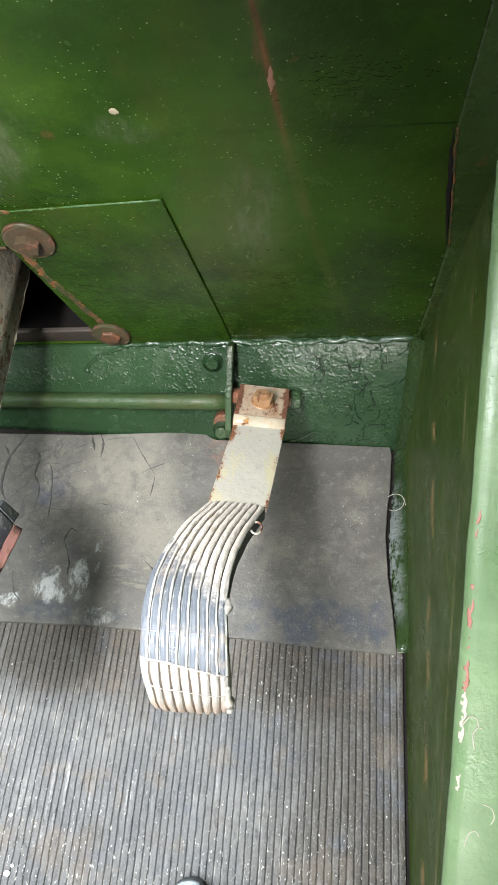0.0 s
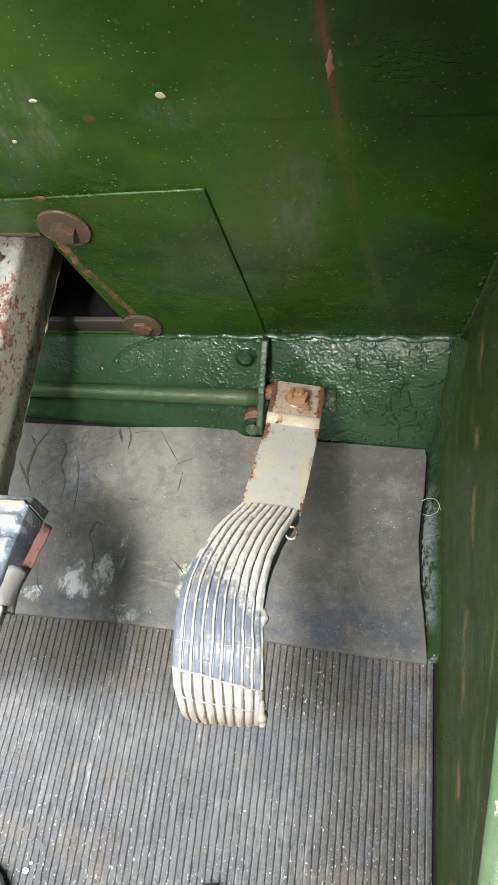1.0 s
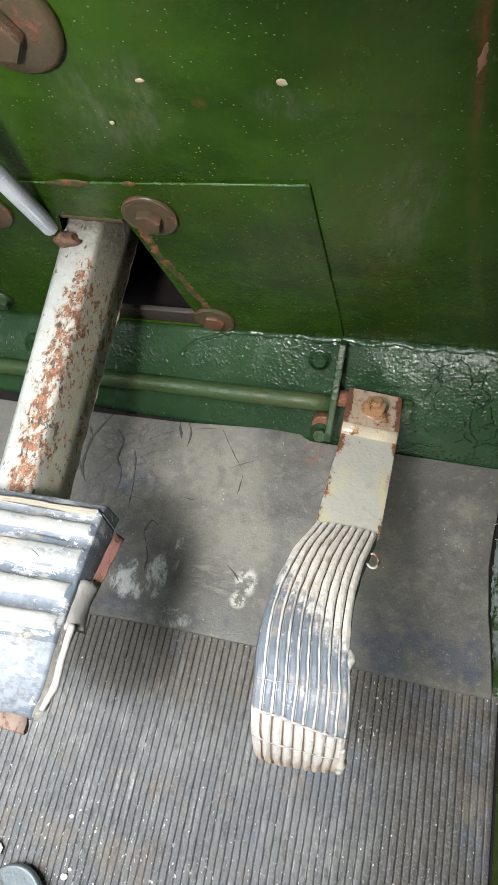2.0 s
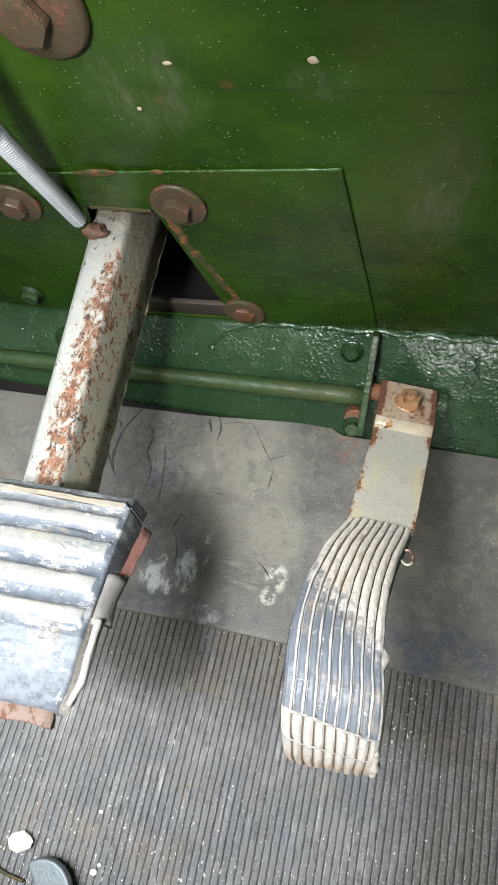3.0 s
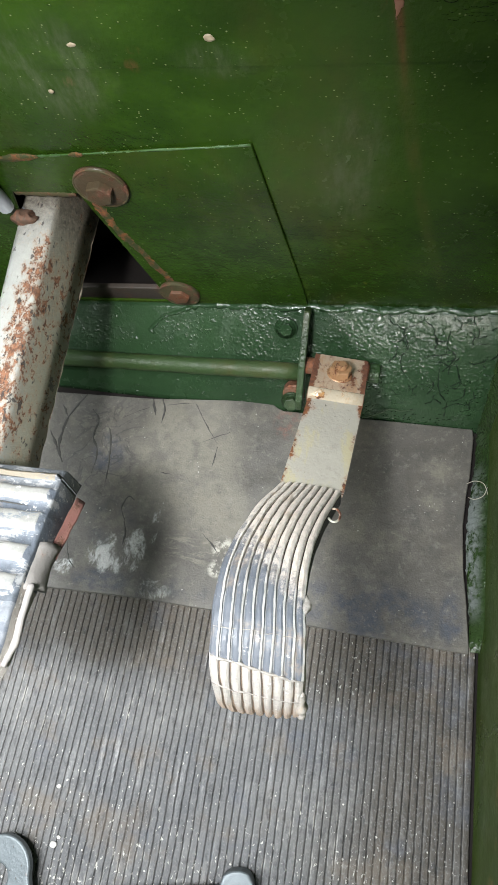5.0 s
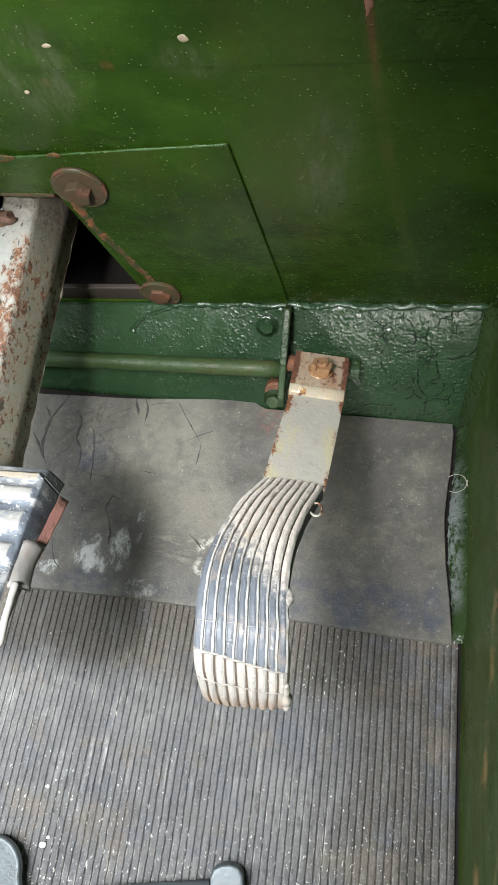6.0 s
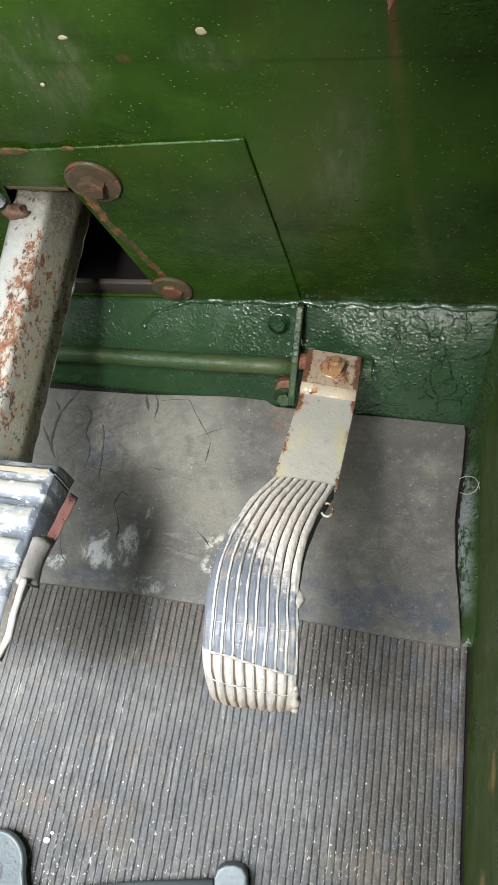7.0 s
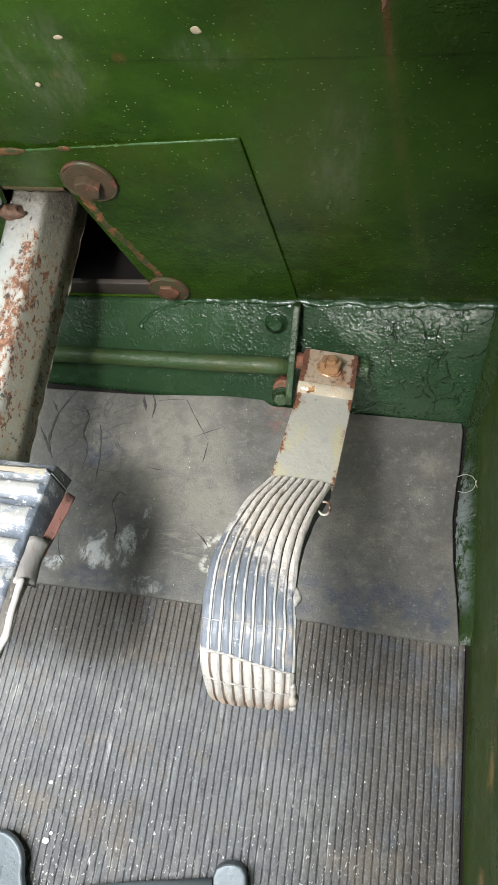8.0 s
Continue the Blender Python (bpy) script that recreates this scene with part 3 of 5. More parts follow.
def tube(path, radius, n=10, rough=0.0, flat=1.0, up=(0, 0, 1), seed=0):
    """A closed tube along a path; radius is a number or a function of 0..1."""
    bm = bmesh.new()
    pts = [Vector(p) for p in path]
    rings = []
    for i, p in enumerate(pts):
        d = (pts[min(i + 1, len(pts) - 1)] - pts[max(i - 1, 0)]).normalized()
        a = d.cross(Vector(up))
        a = a.normalized() if a.length > 1e-4 else Vector((1, 0, 0))
        b = a.cross(d)
        r = radius(i / (len(pts) - 1)) if callable(radius) else radius
        ring = []
        for k in range(n):
            t = 6.28318 * k / n
            o = a * math.cos(t) + b * math.sin(t) * flat
            q = p + o * r
            if rough:
                q += o * r * rough * noise.noise(q * 170 + Vector((seed, 0, 0)))
            ring.append(bm.verts.new(q))
        rings.append(ring)
    for a, b in zip(rings, rings[1:]):
        for k in range(n):
            bm.faces.new((a[k], a[(k + 1) % n], b[(k + 1) % n], b[k]))
    bm.faces.new(rings[0])
    bm.faces.new(rings[-1])
    return bm


def curve(ctrl, steps=8):
    """Catmull-Rom through the control points."""
    c = [Vector(p) for p in ctrl]
    c = [2 * c[0] - c[1], *c, 2 * c[-1] - c[-2]]
    out = []
    for i in range(1, len(c) - 2):
        for k in range(steps):
            t = k / steps
            out.append(0.5 * (2 * c[i] + (c[i + 1] - c[i - 1]) * t + (2 * c[i - 1] - 5 * c[i] + 4 * c[i + 1] - c[i + 2]) * t * t + (3 * c[i] - c[i - 1] - 3 * c[i + 1] + c[i + 2]) * t ** 3))
    out.append(c[-2])
    return out


def hexagon(m, r, h, w=0.0008):
    return prism([(r * math.cos(k * math.pi / 3), r * math.sin(k * math.pi / 3)) for k in range(6)], m, h, w, 2)


# planes of the place
LEANING = 0.13
def panel_y(z):
    return 0.4255 - LEANING * z
PANEL_N = Vector((0, -1, -LEANING)).normalized()
PANEL = axes((0, panel_y(0), 0), (1, 0, 0), PANEL_N)      # x along the panel, y up it, z towards the driver
PANEL_UP = 1 / math.sqrt(1 + LEANING ** 2)
def on_panel(x, z, out=0.0):
    return Vector((x, panel_y(z), z)) + PANEL_N * out
def panel_xy(x, z):
    return (x, z / PANEL_UP)
TOE_N = Vector((0, -0.105, 0.067)).normalized()
def joint_z(x):
    """Height of the line where the toe board meets the bulkhead: it falls away from the cab side."""
    return max(0.105 + 0.15 * x, 0.040)
def on_toe(x, s, out=0.0):
    """s: 0 at the floor, 1 at the panel."""
    z = joint_z(x)
    return Vector((x, 0.345 + (panel_y(z) - 0.345) * s, z * s)) + TOE_N * (out + 0.020 * max(0.0, s) * max(0.0, 1 - s))


# ---- the shell of the cab ----
HOLE = [(-0.282, 0.248), (-0.2235, 0.2525), (-0.188, 0.104), (-0.183, 0.0835), (-0.325, 0.0625), (-0.300, 0.16)]
BIG_HOLE = [(-0.31, 0.262), (-0.215, 0.262), (-0.178, 0.104), (-0.174, 0.050), (-0.355, 0.050), (-0.355, 0.12)]
bm = prism([panel_xy(*p) for p in ((-1.2, 0.03), (0.6, 0.03), (0.6, 0.80), (-1.2, 0.80))], PANEL, -0.004, holes=[[panel_xy(*p) for p in BIG_HOLE]])
tagged(part("wall_front", bm, green_panel), "dark green gloss-painted steel bulkhead with rust streaks and specks", "bulkhead", kind="structure")

# toe board, slightly bowed
TL = math.hypot(0.067, 0.105)
bm = bmesh.new()
rows = []
for x in (-1.2, -0.4333, -0.36, -0.235, -0.1, 0.0, 0.08, 0.1575):
    face = [on_toe(x, k / 16) for k in range(-1, 17)]
    rows.append([bm.verts.new(p) for p in face] + [bm.verts.new(p - TOE_N * 0.005) for p in reversed(face)])
for a, b in zip(rows, rows[1:]):
    for k in range(len(a)):
        bm.faces.new((a[k], a[(k + 1) % len(a)], b[(k + 1) % len(a)], b[k]))
toe_board = tagged(part("toe_board", bm, green_toe, smooth=True), "sloping green toe board with thick wrinkled paint", "toe board", kind="structure")

bm = box(pose(-0.3, -0.30, -0.010), (1.8, 1.34, 0.012))
tagged(part("floor", bm, void), "dark steel cab floor under the rubber", "floor", kind="structure")

# side wall with a sloping upper edge, and the sill over it
side = axes((0.157, 0, 0), (0, 1, 0), (1, 0, 0))
bm = prism([(-1.0, -0.02), (0.425, -0.02), (0.395, 0.383), (0.337, 0.350), (0.16, 0.250), (-0.053, 0.131), (-1.0, -0.015)], side, 0.02)
tagged(part("wall_right", bm, green_wall), "scuffed dark olive-green cab side with rusty seams", "wall", kind="structure")
sl = (0.350 - 0.131) / (0.337 + 0.053)
bm = bmesh.new()
N = 60
prof = [(-0.0012, -0.006), (-0.002, 0.0005), (0.0015, 0.0045), (0.008, 0.0065), (0.25, 0.008), (0.25, -0.02), (0.02, -0.02)]
rings = []
for i in range(N + 1):
    y = -0.75 + (0.402 + 0.75) * i / N
    z = 0.131 + sl * (y + 0.053)
    rings.append([bm.verts.new((0.157 + a + 0.0012 * noise.noise(Vector((y * 30, a * 9, 3))), y, z + b + 0.001 * noise.noise(Vector((y * 25, a * 12, 8))))) for a, b in prof])
for a, b in zip(rings, rings[1:]):
    for k in range(len(prof)):
        bm.faces.new((a[k], a[(k + 1) % len(prof)], b[(k + 1) % len(prof)], b[k]))
bm.faces.new(rings[0]), bm.faces.new(rings[-1])
tagged(part("door_sill", bm, green_sill, smooth=True), "door sill with daylight painted in as light green, chipped paint", "sill", kind="structure")

# unseen walls, ceiling and roof, added to keep sky light off the bulkhead
tagged(part("wall_left", box(pose(-1.22, -0.3, 0.70), (0.03, 1.5, 1.45)), green_side), "unseen green cab side added to block the sky", "wall", kind="structure")
tagged(part("wall_right_outer", box(pose(0.42, -0.3, 0.70), (0.03, 1.5, 1.45)), green_side), "unseen green wall added to keep light off the bulkhead", "wall", kind="structure")
tagged(part("ceiling", box(pose(-0.4, 0.30, 0.83), (1.6, 0.34, 0.02)), green_side), "unseen ceiling added over the footwell to shade the bulkhead", "ceiling", kind="structure")
tagged(part("roof", prism([(-1.24, -1.05), (0.44, -1.05), (0.44, 0.5), (-1.24, 0.5)], Matrix.Translation((0, 0, 1.44)), 0.02, holes=[[(-0.92, -0.44), (0.22, -0.44), (0.22, 0.24), (-0.92, 0.24)]]), green_side), "unseen green roof added against the sky, open at the fill", "roof", kind="structure")
# unseen cab back, added; its opening lets sunlight reach only the toe board's right
tagged(part("wall_rear", prism([(-1.2, -0.05), (0.40, -0.05), (0.40, 1.4), (-1.2, 1.4)], axes((0, -1.0, 0), (1, 0, 0), (0, -1, 0)), 0.03, holes=[[(0.02, 0.58), (0.24, 0.58), (0.24, 0.80), (0.02, 0.80)]]), green_side), "unseen green cab back added with an opening that shapes sunlight", "wall", kind="structure")
# unseen ground, added to bounce light up
bm = bmesh.new()
bmesh.ops.create_grid(bm, x_segments=1, y_segments=1, size=400, matrix=pose(0, 0, -1.2))
gm = Mat("dusty_ground", 0.9)
gm.col(gm.mix(gm.noise(0.5), (0.16, 0.14, 0.11), (0.24, 0.21, 0.17)))
tagged(part("ground", bm, gm.m), "unseen pale dusty ground added outside for bounce light", "ground", kind="structure")

# ---- floor coverings ----
def ribbed_mat():
    bm = bmesh.new()
    pitch, x1, x0 = 0.0064, 0.1535, -0.55
    xs = []
    x = x1
    xs.append((x, -0.004)), xs.append((x, -0.0010)), xs.append((x - 0.0008, 0.0))
    x -= 0.0062
    while x > x0:
        w = 0.00042
        xs += [(x + w + 0.0009, 0.0), (x + w + 0.0004, -0.00010), (x + w, -0.0006), (x + w * 0.6, -0.0012), (x - w * 0.6, -0.0012), (x - w, -0.0006), (x - w - 0.0004, -0.00010), (x - w - 0.0009, 0.0)]
        x -= pitch
    ys = [0.128 - 0.0036 * i for i in range(87)] + [-0.25, -0.4, -0.6]
    rows = []
    for y in ys:
        rows.append([bm.verts.new((px + (0.0009 * noise.noise(Vector((px * 5, y * 11, 0))) + 0.00060 * noise.noise(Vector((px * 110, y * 120, 6))) * min(1, max(0.15, (0.07 - y) * 9))) * min(1, (x1 - px) * 20), y, pz + (0.0011 * noise.noise(Vector((px * 13, y * 13, 4))) + 0.00016 * noise.noise(Vector((px * 400, y * 190, 2))) if pz > -0.003 else 0))) for px, pz in xs])
    for a, b in zip(rows, rows[1:]):
        for k in range(len(xs) - 1):
            f = bm.faces.new((a[k], a[k + 1], b[k + 1], b[k]))
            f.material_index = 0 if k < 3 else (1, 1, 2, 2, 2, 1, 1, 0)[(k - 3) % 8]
    # front edge
    base = [bm.verts.new((v.co.x, v.co.y, -0.004)) for v in (rows[0][0], rows[0][-1])]
    bm.faces.new([base[0], *rows[0], base[1]])
    return bm


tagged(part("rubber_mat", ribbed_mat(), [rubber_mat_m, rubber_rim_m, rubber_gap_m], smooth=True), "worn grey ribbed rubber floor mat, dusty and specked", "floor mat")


def rubber_sheet():
    right = [(0.1475, 0.1165), (0.1470, 0.125), (0.1437, 0.162), (0.1395, 0.195), (0.1375, 0.240), (0.1400, 0.275), (0.1425, 0.292), (0.1445, 0.335), (0.1430, 0.3445)]
    back = [(0.080, 0.3435), (0.036, 0.3425), (-0.030, 0.3410), (-0.056, 0.3405), (-0.062, 0.3425), (-0.066, 0.3450), (-0.0725, 0.3490), (-0.12, 0.3455), (-0.208, 0.3365), (-0.306, 0.3315), (-0.55, 0.322)]
    front = [(-0.55, 0.1135), (-0.278, 0.1160), (-0.168, 0.1200), (-0.10, 0.1195), (-0.003, 0.1195), (0.05, 0.1182), (0.09, 0.1172)]
    ring = [p for p in right + back + front]
    bm = prism(ring, Matrix.Translation((0, 0, -0.004)), 0.0062, 0.0008, 1)
    return bm


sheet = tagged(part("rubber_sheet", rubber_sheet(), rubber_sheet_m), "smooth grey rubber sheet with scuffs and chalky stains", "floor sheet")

scuff_m = Mat("black_scuff", 0.6)
scuff_m.col(scuff_m.mix(scuff_m.noise(120), (0.022, 0.022, 0.022), (0.060, 0.057, 0.052)))
scuff_m = scuff_m.m


def scuff(width, *pts):
    """A thin dark scratch or smear on the rubber sheet."""
    path = [p + Vector((0.0006 * noise.noise(p * 220), 0.0006 * noise.noise(p * 190), 0)) for p in curve([(x, y, 0.0022) for x, y in pts], 8)]
    bm = tube(path, lambda t: 0.62 * width * (0.30 + 0.9 * math.sin(math.pi * min(max(t, 0.05), 0.95)) + 0.5 * noise.noise(Vector((t * 9, width * 900, pts[0][0] * 50)))), 6, 0.9, 0.12)
    part("scuff", bm, scuff_m, sheet, smooth=True)


scuff(0.0006, (-0.153, 0.336), (-0.137, 0.313), (-0.121, 0.292))
scuff(0.0007, (-0.136, 0.293), (-0.124, 0.300), (-0.110, 0.307))
scuff(0.0008, (-0.120, 0.289), (-0.122, 0.266))
scuff(0.0020, (-0.202, 0.337), (-0.195, 0.317))
scuff(0.0013, (-0.191, 0.338), (-0.186, 0.324), (-0.187, 0.308))
scuff(0.0007, (-0.231, 0.309), (-0.216, 0.319), (-0.203, 0.326))
scuff(0.0022, (-0.278, 0.332), (-0.292, 0.302), (-0.293, 0.267), (-0.284, 0.249))
scuff(0.0015, (-0.302, 0.316), (-0.292, 0.302))
scuff(0.0020, (-0.308, 0.284), (-0.294, 0.264), (-0.285, 0.249))
scuff(0.0015, (-0.267, 0.315), (-0.257, 0.303), (-0.258, 0.283), (-0.249, 0.266), (-0.249, 0.241))
scuff(0.0013, (-0.247, 0.301), (-0.239, 0.286), (-0.233, 0.255), (-0.231, 0.228))
scuff(0.0008, (-0.200, 0.194), (-0.207, 0.207), (-0.203, 0.221), (-0.195, 0.218))
scuff(0.0017, (-0.201, 0.194), (-0.197, 0.183), (-0.197, 0.170))
scuff(0.0009, (-0.118, 0.193), (-0.106, 0.183), (-0.098, 0.173))
scuff(0.0007, (-0.259, 0.181), (-0.250, 0.151), (-0.240, 0.139))
scuff(0.0006, (-0.177, 0.252), (-0.163, 0.251))
scuff(0.0006, (-0.156, 0.336), (-0.170, 0.3345), (-0.185, 0.331))


def crack(*pts):
    """A crack in the thick paint of the toe board."""
    path = []
    for p in curve([(x, s, 0) for x, s in pts], 7):
        path.append(on_toe(p.x + 0.0012 * noise.noise(p * 60), p.y + 0.012 * noise.noise(p * 70 + Vector((3, 0, 0))), 0.0001))
    part("crack", tube(path, lambda t: 0.00050 + 0.0004 * noise.noise(Vector((t * 7, pts[0][0] * 90, 0))), 6, 1.2, 0.30, TOE_N), crack_m, toe_board, smooth=True)


crack((0.071, 0.97), (0.071, 0.90), (0.056, 0.83), (0.059, 0.75))
crack((0.073, 0.90), (0.082, 0.85), (0.087, 0.74))
crack((0.059, 0.75), (0.062, 0.68), (0.057, 0.61), (0.059, 0.52), (0.066, 0.43))
crack((0.079, 0.62), (0.096, 0.65), (0.108, 0.65))
crack((0.098, 0.83), (0.098, 0.71), (0.108, 0.64), (0.099, 0.51))
crack((0.095, 0.64), (0.098, 0.38), (0.110, 0.25), (0.124, 0.30), (0.124, 0.38))
crack((0.110, 0.24), (0.111, 0.10))
crack((0.110, 0.58), (0.116, 0.47))
crack((0.123, 0.85), (0.127, 0.75), (0.143, 0.75))
crack((0.114, 1.0), (0.118, 0.88))
crack((0.040, 0.97), (0.043, 0.88), (0.056, 0.83))

rc = random.Random(23)
for k in range(20):
    x, s = rc.uniform(0.050, 0.150), rc.uniform(0.08, 0.94)
    turn = rc.uniform(0, 2.1)
    for arm in range(rc.choice((2, 3, 3))):
        a, ln = turn + 2.09 * arm + rc.uniform(-0.4, 0.4), rc.uniform(0.005, 0.012)
        mid, end = (0.55 * ln, a + rc.uniform(-0.3, 0.3)), (ln, a)
        crack((x, s), *[(min(x + r * math.cos(b), 0.153), min(max(s + r * math.sin(b) / TL, 0.03), 0.97)) for r, b in (mid, end)])

# short raised runs and wrinkles in the paint
rw = random.Random(11)
for k in range(34):
    x, s = rw.uniform(0.045, 0.150), rw.uniform(0.10, 0.96)
    if k > 26:
        x, s = rw.uniform(-0.14, -0.05), rw.uniform(0.05, 0.9)
    a, ln = rw.uniform(0, 3.14), rw.uniform(0.004, 0.011)
    path = []
    for q in np.linspace(-0.5, 0.5, 7):
        w = a + 1.2 * noise.noise(Vector((k * 3.1, q * 2.2, 0)))
        path.append(on_toe(x + ln * q * math.cos(w), s + ln * q * math.sin(w) / TL, 0.0001))
    part("paint_wrinkle", tube(path, lambda t: 0.0008 * math.sin(math.pi * min(max(t, 0.1), 0.9)), 6, 0.6, 0.6, TOE_N), green_toe, toe_board, smooth=True)

# ---- welds and seams ----
pts = [on_toe(x, 0.985 + 0.03 * noise.noise(Vector((x * 40, 0, 0))), 0.001) for x in np.linspace(0.156, -0.165, 90)]
weld = thing("weld_bead", "lumpy green-painted weld bead along the bulkhead foot", "weld bead", on_toe(0, 1))
sub("bead", tube(pts, lambda t: 0.0040 + 0.0016 * noise.noise(Vector((t * 26, 2, 0))), 10, 0.7, 0.7), green_toe, weld, smooth=True)
pts = curve([on_toe(-0.160, 0.97, 0), on_toe(-0.176, 0.91, 0), on_toe(-0.192, 0.86, 0), on_toe(-0.204, 0.76, 0), on_toe(-0.207, 0.69, 0)], 14)
sub("bead", tube(pts, lambda t: 0.0032 + 0.0014 * noise.noise(Vector((t * 9, 7, 0))), 8, 0.5, 0.35), green_toe, weld, smooth=True)

# ---- bulkhead fittings ----
COVER = [(-0.60, 0.236), (-0.0765, 0.319), (-0.0447, 0.1364), (-0.0400, 0.1010), (-0.4333, 0.042), (-0.60, 0.042)]
cover = thing("access_cover", "dark green steel access cover with a rusty-edged pedal opening", "access cover", on_panel(-0.2, 0.2))
sub("plate", prism([panel_xy(*p) for p in COVER], PANEL, 0.0026, 0.0006, 1, holes=[[panel_xy(*p) for p in HOLE]]), green_panel, cover)
def ragged(path, width, out, seed):
    """A thin crust on the bulkhead along a path of (x, z), with frayed edges."""
    bm = bmesh.new()
    rows = []
    c = [Vector((x, z, 0)) for x, z in path]
    run = curve(c, 24)
    for i, p in enumerate(run):
        d = (run[min(i + 1, len(run) - 1)] - run[max(i - 1, 0)]).normalized()
        e = Vector((-d.y, d.x, 0))
        t = i / (len(run) - 1)
        wl = width * (0.55 + 0.9 * abs(noise.noise(Vector((t * 30, seed, 0)))) + 0.5 * noise.noise(Vector((t * 9, seed, 4))))
        wr = width * (0.55 + 0.9 * abs(noise.noise(Vector((t * 27, seed, 9)))) + 0.5 * noise.noise(Vector((t * 8, seed, 6))))
        row = []
        for k, (a, h) in enumerate(((-wl, 0), (-0.7 * wl, 0.6), (0, 1), (0.7 * wr, 0.6), (wr, 0))):
            q = p + e * a
            row.append(bm.verts.new(on_panel(q.x, q.y, out + 0.00025 * h * (1 + noise.noise(q * 260)))))
        rows.append(row)
    for a, b in zip(rows, rows[1:]):
        for k in range(4):
            bm.faces.new((a[k], a[k + 1], b[k + 1], b[k]))
    return bm


sub("rust_line", ragged([(-0.2120, 0.243), (-0.2035, 0.2030), (-0.1905, 0.1720), (-0.1760, 0.130), (-0.1715, 0.112)], 0.0060, 0.0026, 3), rust_edge, cover, "orange rust along the cut edge", True)
pts = [on_panel(x, 0.2505 + (x + 0.2235) * 0.066, 0.0022) for x in np.linspace(-0.28, -0.226, 24)]
sub("rust_line", tube(pts, lambda t: 0.0030 + 0.0022 * noise.noise(Vector((t * 14, 1, 0))), 6, 0.8, 0.2, PANEL_N), rust_dull, cover, "brown rust along the top of the opening", True)
slope = (0.319 - 0.236) / (0.60 - 0.0765)
pts = [on_panel(x, 0.319 + (x + 0.0765) * slope, 0.0020) for x in np.linspace(-0.5, -0.0775, 110)]
# pale bead that paints in the glints along the cover's upper edge
sub("edge_bead", tube(pts, lambda t: 0.0008 + 0.0009 * noise.noise(Vector((t * 70, 1, 0))), 6, 1.2, 0.7, PANEL_N), green_paint("pale_green_edge", (0.060, 0.115, 0.045), (0.020, 0.05, 0.012), 0.25, 1.0, 0.10, 0.8), cover, "upper edge with its glints painted in pale green", True)
for x0, x1, r in ((-0.276, -0.240, 0.0042), (-0.214, -0.203, 0.0030)):
    pts = [on_panel(x, 0.3195 + (x + 0.0765) * slope, 0.0028) for x in np.linspace(x0, x1, 16)]
    sub("rust_patch", tube(pts, lambda t: r * math.sin(math.pi * min(max(t, 0.08), 0.92)) ** 0.6, 8, 0.4, 0.35, PANEL_N), rust_edge, cover, smooth=True)


def bolt(name, label, at, n, washer, head, h, wash_m, head_m, turn=0.3, wash_h=0.0035):
    t = thing(name, label, "bolt", at, "bulkhead bolts")
    m = axes(at, (math.cos(turn), 0, math.sin(turn)), n)
    if washer:
        sub("washer", lathe([(0, 0), (washer, 0), (washer, wash_h * 0.6), (washer * 0.94, wash_h), (washer * 0.80, wash_h * 0.85), (head * 1.3, wash_h * 1.0), (0, wash_h * 1.0)], m, 48), wash_m, t, smooth=True)
        if washer > 0.016:
            sub("rusty_rim", tube([m @ Vector((washer * 0.95 * math.cos(a), washer * 0.95 * math.sin(a), wash_h * 0.85)) for a in np.linspace(0, 6.28318, 60)], lambda q: 0.0011 + 0.0006 * noise.noise(Vector((q * 14, washer * 99, at[0] * 50))), 7, 0.8, 0.7, n), rust_dull, t, smooth=True)
    if head:
        m2 = m @ Matrix.Translation((0, 0, wash_h * (0.9 if washer else 0)))
        sub("head", hexagon(m2, head, h, 0.0012), head_m, t)
    return t


bolt("cover_bolt", "hex bolt on a large rust-rimmed washer, green paint rubbed off", on_panel(-0.1995, 0.2650, 0.0026), PANEL_N, 0.0222, 0.0112, 0.008, brown_washer, brown_washer)
bolt("cover_bolt", "hex bolt on a large rust-rimmed washer, green paint rubbed off", on_panel(-0.346, 0.243, 0.0026), PANEL_N, 0.0222, 0.0112, 0.008, brown_washer, brown_washer, turn=0.7)
bolt("cover_bolt", "rusted orange bolt head sunk in a slotted washer", on_panel(-0.1690, 0.1050, 0.0026), PANEL_N, 0.0205, 0.0112, 0.004, rust_dull, rust_bolt, turn=0.1, wash_h=0.004)
bolt("foot_bolt", "small green-painted hex bolt at the bulkhead foot", on_panel(-0.409, 0.080, 0.003), PANEL_N, 0.0130, 0.0095, 0.008, green_part, green_part)

# large rubber-faced boss high on the bulkhead
boss = thing("round_boss", "large round brown-green boss on the bulkhead", "boss", on_panel(-0.2440, 0.4235))
mb = axes(on_panel(-0.2440, 0.4235), (1, 0, 0), PANEL_N)
sub("disc", lathe([(0, 0), (0.031, 0), (0.031, 0.006), (0.028, 0.0085), (0.012, 0.009), (0, 0.009)], mb, 40), brown_washer, boss, smooth=True)
sub("head", hexagon(mb @ Matrix.Translation((-0.004, 0, 0.008)), 0.0165, 0.010, 0.003), brown_washer, boss)

# overlapping upper sheet of the bulkhead
UP = [(-0.9, 0.335), (-0.2248, 0.3705), (-0.0461, 0.3840), (0.119, 0.3990), (0.5, 0.430), (0.5, 0.78), (-0.9, 0.78)]
upper = tagged(part("bulkhead_upper_sheet", prism([panel_xy(*p) for p in UP], PANEL, 0.0014, 0.0005, 1), green_panel), "dark green upper bulkhead sheet lapped over the lower", "bulkhead sheet", kind="structure")

